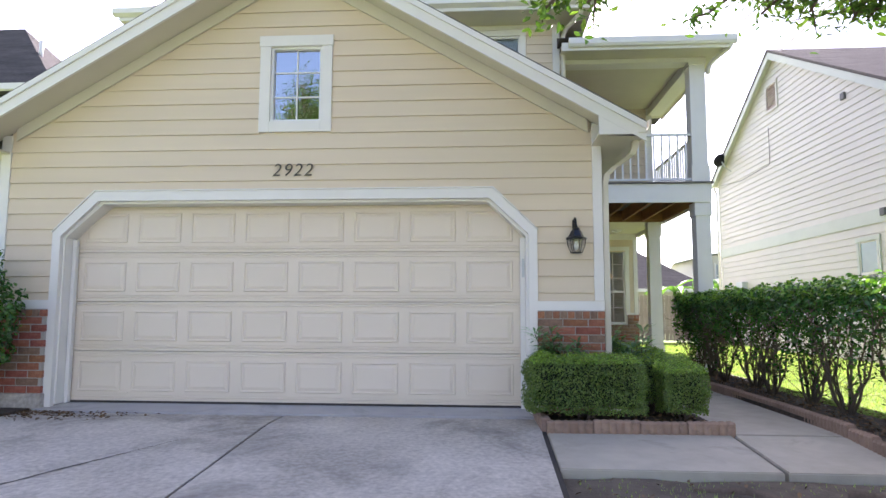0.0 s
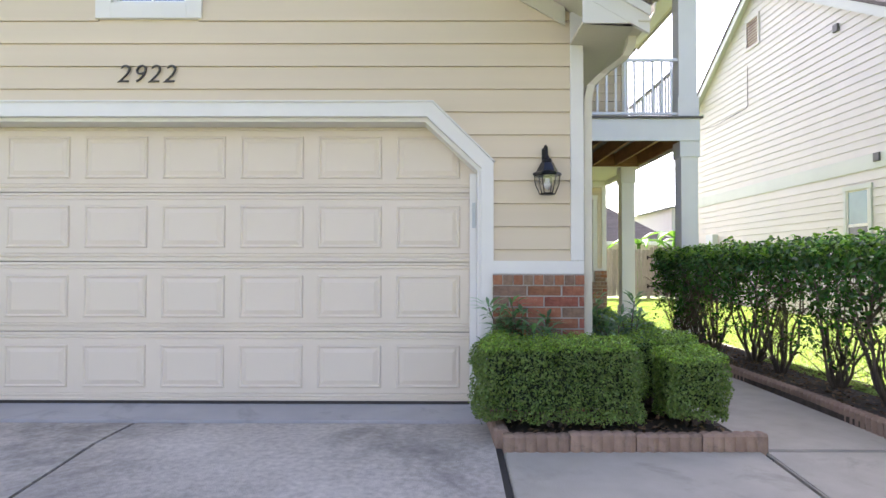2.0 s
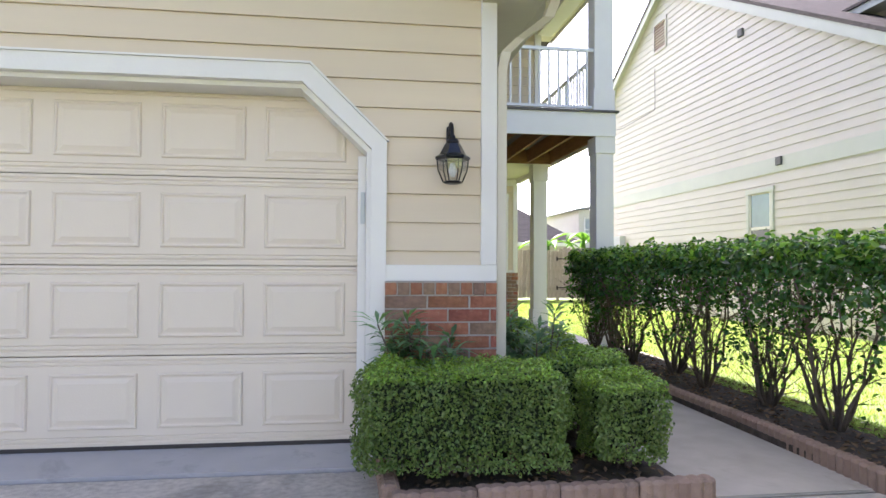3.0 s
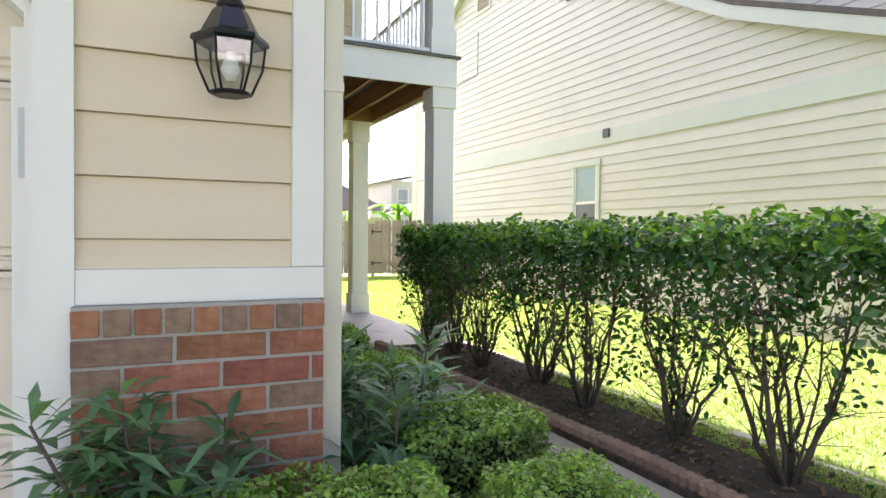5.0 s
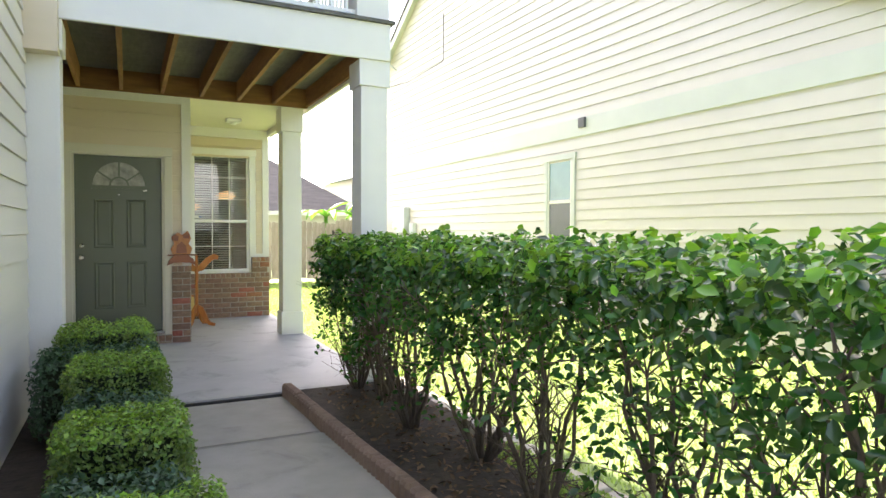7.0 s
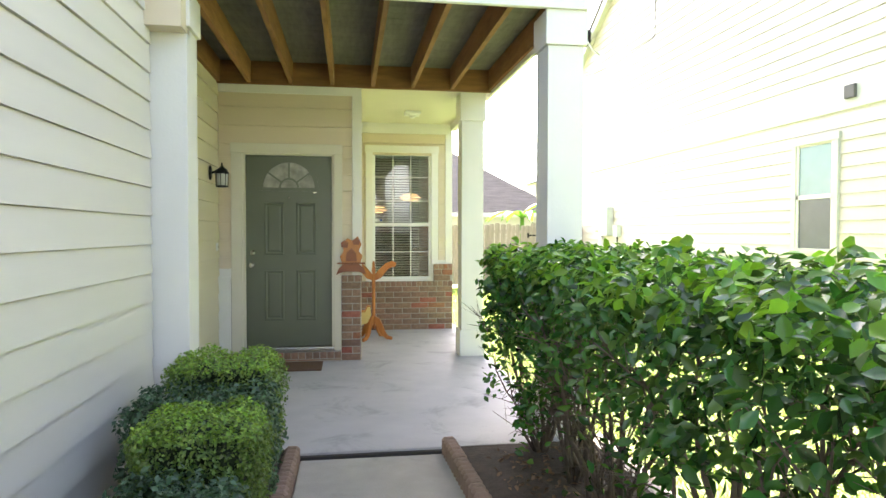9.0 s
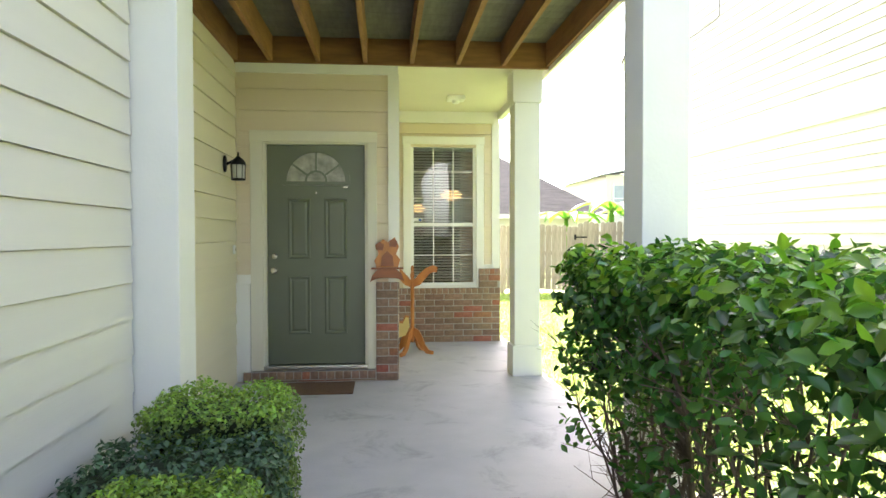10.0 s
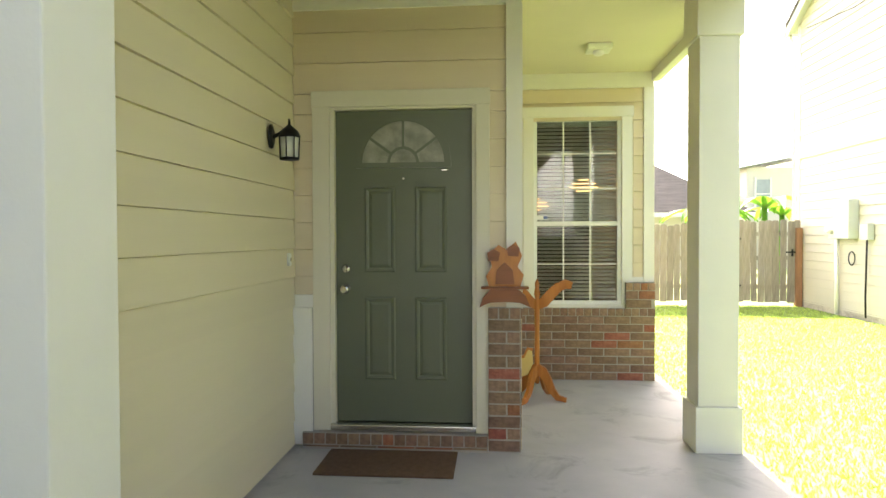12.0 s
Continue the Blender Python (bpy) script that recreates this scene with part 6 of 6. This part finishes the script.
def grass_patch(name, label, x0, x1, y0, y1, n, h, seed, base=None):
    rn = np.random.default_rng(seed)
    x, y = rn.uniform(x0, x1, n), rn.uniform(y0, y1, n)
    z = np.array([ground_z(v) - 0.08 for v in y]) if base is None else np.full(n, base)
    a, L = rn.uniform(0, 6.283, n), h * rn.uniform(0.5, 1.25, n)
    w, lean = 0.006 + 0.003 * rn.random(n), rn.normal(0, 0.35, (n, 2))
    v = np.zeros((n, 3, 3))
    v[:, 0] = np.stack([x - np.cos(a) * w, y - np.sin(a) * w, z], 1)
    v[:, 1] = np.stack([x + np.cos(a) * w, y + np.sin(a) * w, z], 1)
    v[:, 2] = np.stack([x + lean[:, 0] * L, y + lean[:, 1] * L, z + L], 1)
    me = bpy.data.meshes.new(name)
    me.vertices.add(n * 3)
    me.vertices.foreach_set("co", v.reshape(-1).astype(np.float32))
    me.loops.add(n * 3)
    me.loops.foreach_set("vertex_index", np.arange(n * 3, dtype=np.int32))
    me.polygons.add(n)
    me.polygons.foreach_set("loop_start", (np.arange(n) * 3).astype(np.int32))
    me.update()
    me.validate()
    me.materials.append(M_GRASS)
    tagged(new(name, me), label, "grass", kind="stuff")


# ---- things on the porch ----
def build_garage_lantern():
    x, y = 1.875, GY - 0.02
    l = thing("wall_lantern", (x, y, 1.57), "black metal carriage lantern with clear glass by the garage", "wall lamp")
    part("wall_plate", boxes((x - 0.025, x + 0.02, y - 0.018, y, 1.74, 1.90), bevel=0.012), M_BLACK, l)
    cy = y - 0.10
    pts = [(x - 0.005, y - 0.02, 1.83)] + [(x - 0.005, y - 0.02 - 0.040 * (1 - math.cos(a)), 1.83 + 0.075 * math.sin(a)) for a in (0.5, 1.0, 1.57, 2.1, 2.6, 3.1)] + [(x - 0.005, cy, 1.80)]
    part("arm", tube(bm_new(), pts, 0.012, 8), M_BLACK, l)
    part("neck", lathe(bm_new(), [(0.010, 0.262), (0.016, 0.255), (0.012, 0.245), (0.030, 0.238), (0.038, 0.222), (0.034, 0.212)], (x, cy, 1.57), 14), M_BLACK, l)
    def flat(bm):
        for f in bm.faces:
            f.smooth = False
        return bm
    part("canopy", flat(lathe(bm_new(), [(0.036, 0.218), (0.046, 0.208), (0.050, 0.200), (0.076, 0.150), (0.082, 0.146), (0.100, 0.136), (0.103, 0.124), (0.092, 0.116)], (x, cy, 1.57), 6)), M_LANTERN, l, "faceted hood with a flared brim")
    part("glass", flat(lathe(bm_new(), [(0.050, -0.010), (0.054, -0.011), (0.084, 0.06), (0.090, 0.118), (0.087, 0.118), (0.081, 0.06)], (x, cy, 1.57), 6)), M_GLASSB, l, "clear bevelled glass").visible_shadow = False
    for k in range(6):
        a = math.pi * 2 * k / 6
        c, s = math.cos(a), math.sin(a)
        part("cage_bar", tube(bm_new(), [(x + c * 0.055, cy + s * 0.055, 1.559), (x + c * 0.085, cy + s * 0.085, 1.63), (x + c * 0.091, cy + s * 0.091, 1.688)], 0.0036, 5), M_BLACK, l)
    part("base_ring", lathe(bm_new(), [(0.045, -0.019), (0.057, -0.015), (0.058, -0.008), (0.050, -0.006)], (x, cy, 1.57), 6), M_BLACK, l)
    part("bulb", lathe(bm_new(), [(0.012, 0.10), (0.018, 0.08), (0.026, 0.05), (0.012, 0.02)], (x, cy, 1.57), 12), M_PLASTIC, l, "white bulb")


def build_porch_lantern():
    x, y = 1.915, 13.80
    l = thing("porch_lantern", (x, y, 1.82), "small black metal porch lantern with frosted glass", "wall lamp")
    bm = lathe(bm_new(), [(0.045, 0), (0.045, 0.012), (0.03, 0.02)], (0, 0, 0), 14)
    bm.transform(pose(x, y, 1.955, 0, 90, 0) @ Matrix.Diagonal((1.6, 1, 1, 1)))
    part("wall_plate", bm, M_BLACK, l)
    cx = x + 0.115
    part("arm", tube(bm_new(), [(x + 0.01, y, 1.95), (x + 0.05, y, 1.965), (x + 0.09, y, 1.99), (cx, y, 2.0)], 0.012, 8), M_BLACK, l)
    part("canopy", lathe(bm_new(), [(0.006, 0.235), (0.009, 0.20), (0.022, 0.19), (0.05, 0.165), (0.066, 0.135), (0.066, 0.125)], (cx, y, 1.82), 8), M_BLACK, l)
    part("glass", lathe(bm_new(), [(0.050, 0.008), (0.052, 0.008), (0.057, 0.125), (0.054, 0.125)], (cx, y, 1.82), 8), mat("frosted_glass", (0.55, 0.56, 0.52), 0.25, 0.05, bump=0), l, "frosted glass")
    for k in range(8):
        a = math.pi * 2 * k / 8
        part("cage_bar", tube(bm_new(), [(cx + math.cos(a) * 0.056, y + math.sin(a) * 0.056, 1.822), (cx + math.cos(a) * 0.062, y + math.sin(a) * 0.062, 1.947)], 0.0035, 5), M_BLACK, l)
    part("base_ring", lathe(bm_new(), [(0.04, -0.008), (0.06, -0.004), (0.06, 0.008), (0.05, 0.010)], (cx, y, 1.82), 8), M_BLACK, l)


def build_porch_things():
    b = thing("doorbell", (1.92, 14.12, 1.2), "small white doorbell button on the siding", "doorbell")
    part("plate", boxes((1.908, 1.926, 14.10, 14.14, 1.18, 1.26), bevel=0.004), M_PLASTIC, b)
    part("button", boxes((1.926, 1.930, 14.112, 14.128, 1.21, 1.232), bevel=0.001), M_STEEL, b)
    s = thing("ceiling_sensor_light", (4.08, 15.5, 2.93), "white plastic sensor light on the porch ceiling", "ceiling light")
    part("housing", boxes((3.98, 4.18, 15.40, 15.60, 2.885, 2.93), bevel=0.012), M_PLASTIC, s)
    part("lens", lathe(bm_new(), [(0.03, -0.035), (0.045, -0.02), (0.045, 0.0)], (4.08, 15.5, 2.885), 14), M_PLASTIC, s)
    m = solid("doormat", boxes((2.17, 2.99, 13.74, 14.17, -0.02, -0.006), bevel=0.004), M_MAT, "thin brown coir doormat at the step", "doormat")
    # rack stand: turned post, curved arms, curved feet
    cx, cy, z = 3.58, 15.55, -0.02
    r = thing("wooden_stand", (cx, cy, z), "orange varnished wooden stand with curved arms and feet", "wooden stand")
    part("post", lathe(bm_new(), [(0.016, 0.14), (0.024, 0.17), (0.02, 0.20), (0.022, 0.3), (0.020, 0.6), (0.024, 0.8), (0.018, 0.86), (0.026, 0.90), (0.016, 0.95), (0.020, 0.99), (0.006, 1.02)], (cx, cy, z), 14), M_WOOD, r, "turned post")
    def curve_plate(pts, widths, turn, y_half=0.014):
        bm = bm_new()
        up, dn = [], []
        for i, (u, h) in enumerate(pts):
            a, c = pts[max(i - 1, 0)], pts[min(i + 1, len(pts) - 1)]
            d = Vector((c[0] - a[0], c[1] - a[1])).normalized()
            n = Vector((-d.y, d.x))
            up.append((u + n.x * widths[i], h + n.y * widths[i]))
            dn.append((u - n.x * widths[i], h - n.y * widths[i]))
        for i in range(len(pts) - 1):
            prism(bm, [up[i], up[i + 1], dn[i + 1], dn[i]], "y", -y_half, y_half)
        bmesh.ops.remove_doubles(bm, verts=bm.verts, dist=0.0005)
        bm.transform(pose(cx, cy, z, 0, 0, turn))
        return bm
    foot = [(0.0, 0.26), (0.05, 0.24), (0.09, 0.18), (0.13, 0.09), (0.18, 0.035), (0.25, 0.022)]
    arm = [(0.0, 0.80), (0.06, 0.83), (0.12, 0.90), (0.18, 0.96), (0.24, 0.985), (0.29, 0.97)]
    for t in (-20, 55, 160, 235):
        part("foot", curve_plate(foot, [0.05, 0.045, 0.035, 0.03, 0.024, 0.018], t), M_WOOD, r)
    for t in (-10, 170):
        part("arm", curve_plate(arm, [0.035, 0.045, 0.045, 0.04, 0.04, 0.03], t), M_WOOD, r)
    bm = bm_new()
    prism(bm, [(3.36, 0.16), (3.50, 0.20), (3.545, 0.30), (3.535, 0.40), (3.50, 0.41), (3.47, 0.34), (3.36, 0.34)], "y", 15.50, 15.53)
    part("side_panel", bm, mat("pale_yellow_paint", (0.62, 0.46, 0.16), 0.5, 0.05), r, "pale yellow painted panel")
    part("panel_edge", tube(bm_new(), [(3.36, 15.515, 0.35), (3.47, 15.515, 0.35), (3.505, 15.515, 0.42), (3.54, 15.515, 0.41)], 0.016, 8), M_WOOD, r)
    # plain wooden ornament on the brick pillar
    o = thing("wooden_ornament", (3.29, 14.25, 0.91), "carved orange wooden ornament on the brick pillar", "ornament")
    bm = bm_new()
    prism(bm, [(3.13, 0.915), (3.15, 0.97), (3.20, 1.03), (3.37, 1.03), (3.42, 0.99), (3.45, 0.915), (3.42, 0.93), (3.38, 0.945), (3.29, 0.95), (3.20, 0.945), (3.16, 0.93)], "y", 14.17, 14.24)
    part("shelf", bm, M_WOODDARK, o, "dark stained scroll shelf")
    part("shelf_top", boxes((3.14, 3.44, 14.16, 14.27, 1.03, 1.045), bevel=0.005), M_WOODDARK, o)
    def blob(cx, cz, rx, rz, y0, y1, m, name):
        bm = bm_new()
        prism(bm, [(cx + rx * math.cos(a * math.pi / 10), cz + rz * math.sin(a * math.pi / 10)) for a in range(20)], "y", y0, y1)
        part(name, bm, m, o)
    bm = bm_new()
    prism(bm, [(3.19, 1.045), (3.39, 1.045), (3.41, 1.12), (3.37, 1.17), (3.40, 1.24), (3.36, 1.33), (3.30, 1.28), (3.25, 1.31), (3.19, 1.25), (3.21, 1.17), (3.17, 1.11)], "y", 14.20, 14.222)
    part("carved_panel", bm, M_WOOD, o)
    bm = bm_new()
    prism(bm, [(3.23, 1.06), (3.35, 1.06), (3.34, 1.15), (3.29, 1.20), (3.24, 1.15)], "y", 14.185, 14.199)
    part("carved_panel", bm, M_WOODDARK, o)
    for x, zz in ((3.22, 1.24), (3.345, 1.27)):
        bm = bm_new()
        prism(bm, [(x - 0.035, zz - 0.03), (x + 0.03, zz - 0.035), (x + 0.04, zz + 0.02), (x, zz + 0.045), (x - 0.04, zz + 0.02)], "y", 14.188, 14.199)
        part("carved_panel", bm, M_WOODDARK, o)


def build_litter():
    rn = np.random.default_rng(15)
    n = 1500
    pts = np.concatenate([np.stack([rn.uniform(4.1, 4.85, n), rn.uniform(5.0, 11.2, n), np.full(n, 0.0)], 1), np.stack([rn.uniform(1.55, 2.9, 250), rn.uniform(6.1, 6.7, 250), np.full(250, 0.018)], 1)])
    y = rn.uniform(2.0, 4.95, 500)
    pts = np.concatenate([pts, np.stack([rn.uniform(1.55, 5.5, 500), y, np.array([ground_z(v) - 0.03 for v in y])], 1)])
    m = 260
    y = 6.62 - np.abs(rn.normal(0, 0.22, m))
    pts = np.concatenate([pts, np.stack([-3.75 + np.abs(rn.normal(0, 0.55, m)), y, np.array([ground_z(v) + 0.006 for v in y])], 1)])
    me = leaf_mesh("leaf_litter", pts, np.tile([0, 0, 1.0], (len(pts), 1)), 0.045, 0.022, rn, spread=0.35)
    me.materials.append(M_LITTER)
    tagged(new("leaf_litter", me), "scattered dry brown leaves and mulch chips on the soil", "leaf litter", kind="stuff")


build_ground()
build_paving()
build_garage_front()
build_garage_door()
build_garage_window()
build_garage_roof()
build_side_wall()
build_porch()
build_front_door_wall()
build_window_wall()
build_upper_house()
build_neighbour()
build_fence()
build_far_houses()
build_hedge()
build_shrubs()
oleander((1.76, 6.58, 0.0), 13, 0.78, 61)
oleander((2.44, 6.94, 0.0), 15, 0.80, 62)
oleander((2.72, 7.24, 0.0), 8, 0.66, 63)
build_left_bush()
build_trees()
build_banana()
grass_patch("lawn_grass", "bright sunlit green lawn grass", 4.95, 9.5, 4.0, 24.0, 130000, 0.038, 70)
grass_patch("bed_moss", "low patches of moss and weeds on the hedge bed", 4.66, 4.90, 5.2, 9.4, 9000, 0.016, 72, base=-0.012)
grass_patch("front_grass", "sparse grass tufts in the dirt", 1.6, 6.0, 3.8, 4.98, 3200, 0.045, 71)
build_edging()
build_numbers()
build_garage_lantern()
build_porch_lantern()
build_porch_things()
build_litter()
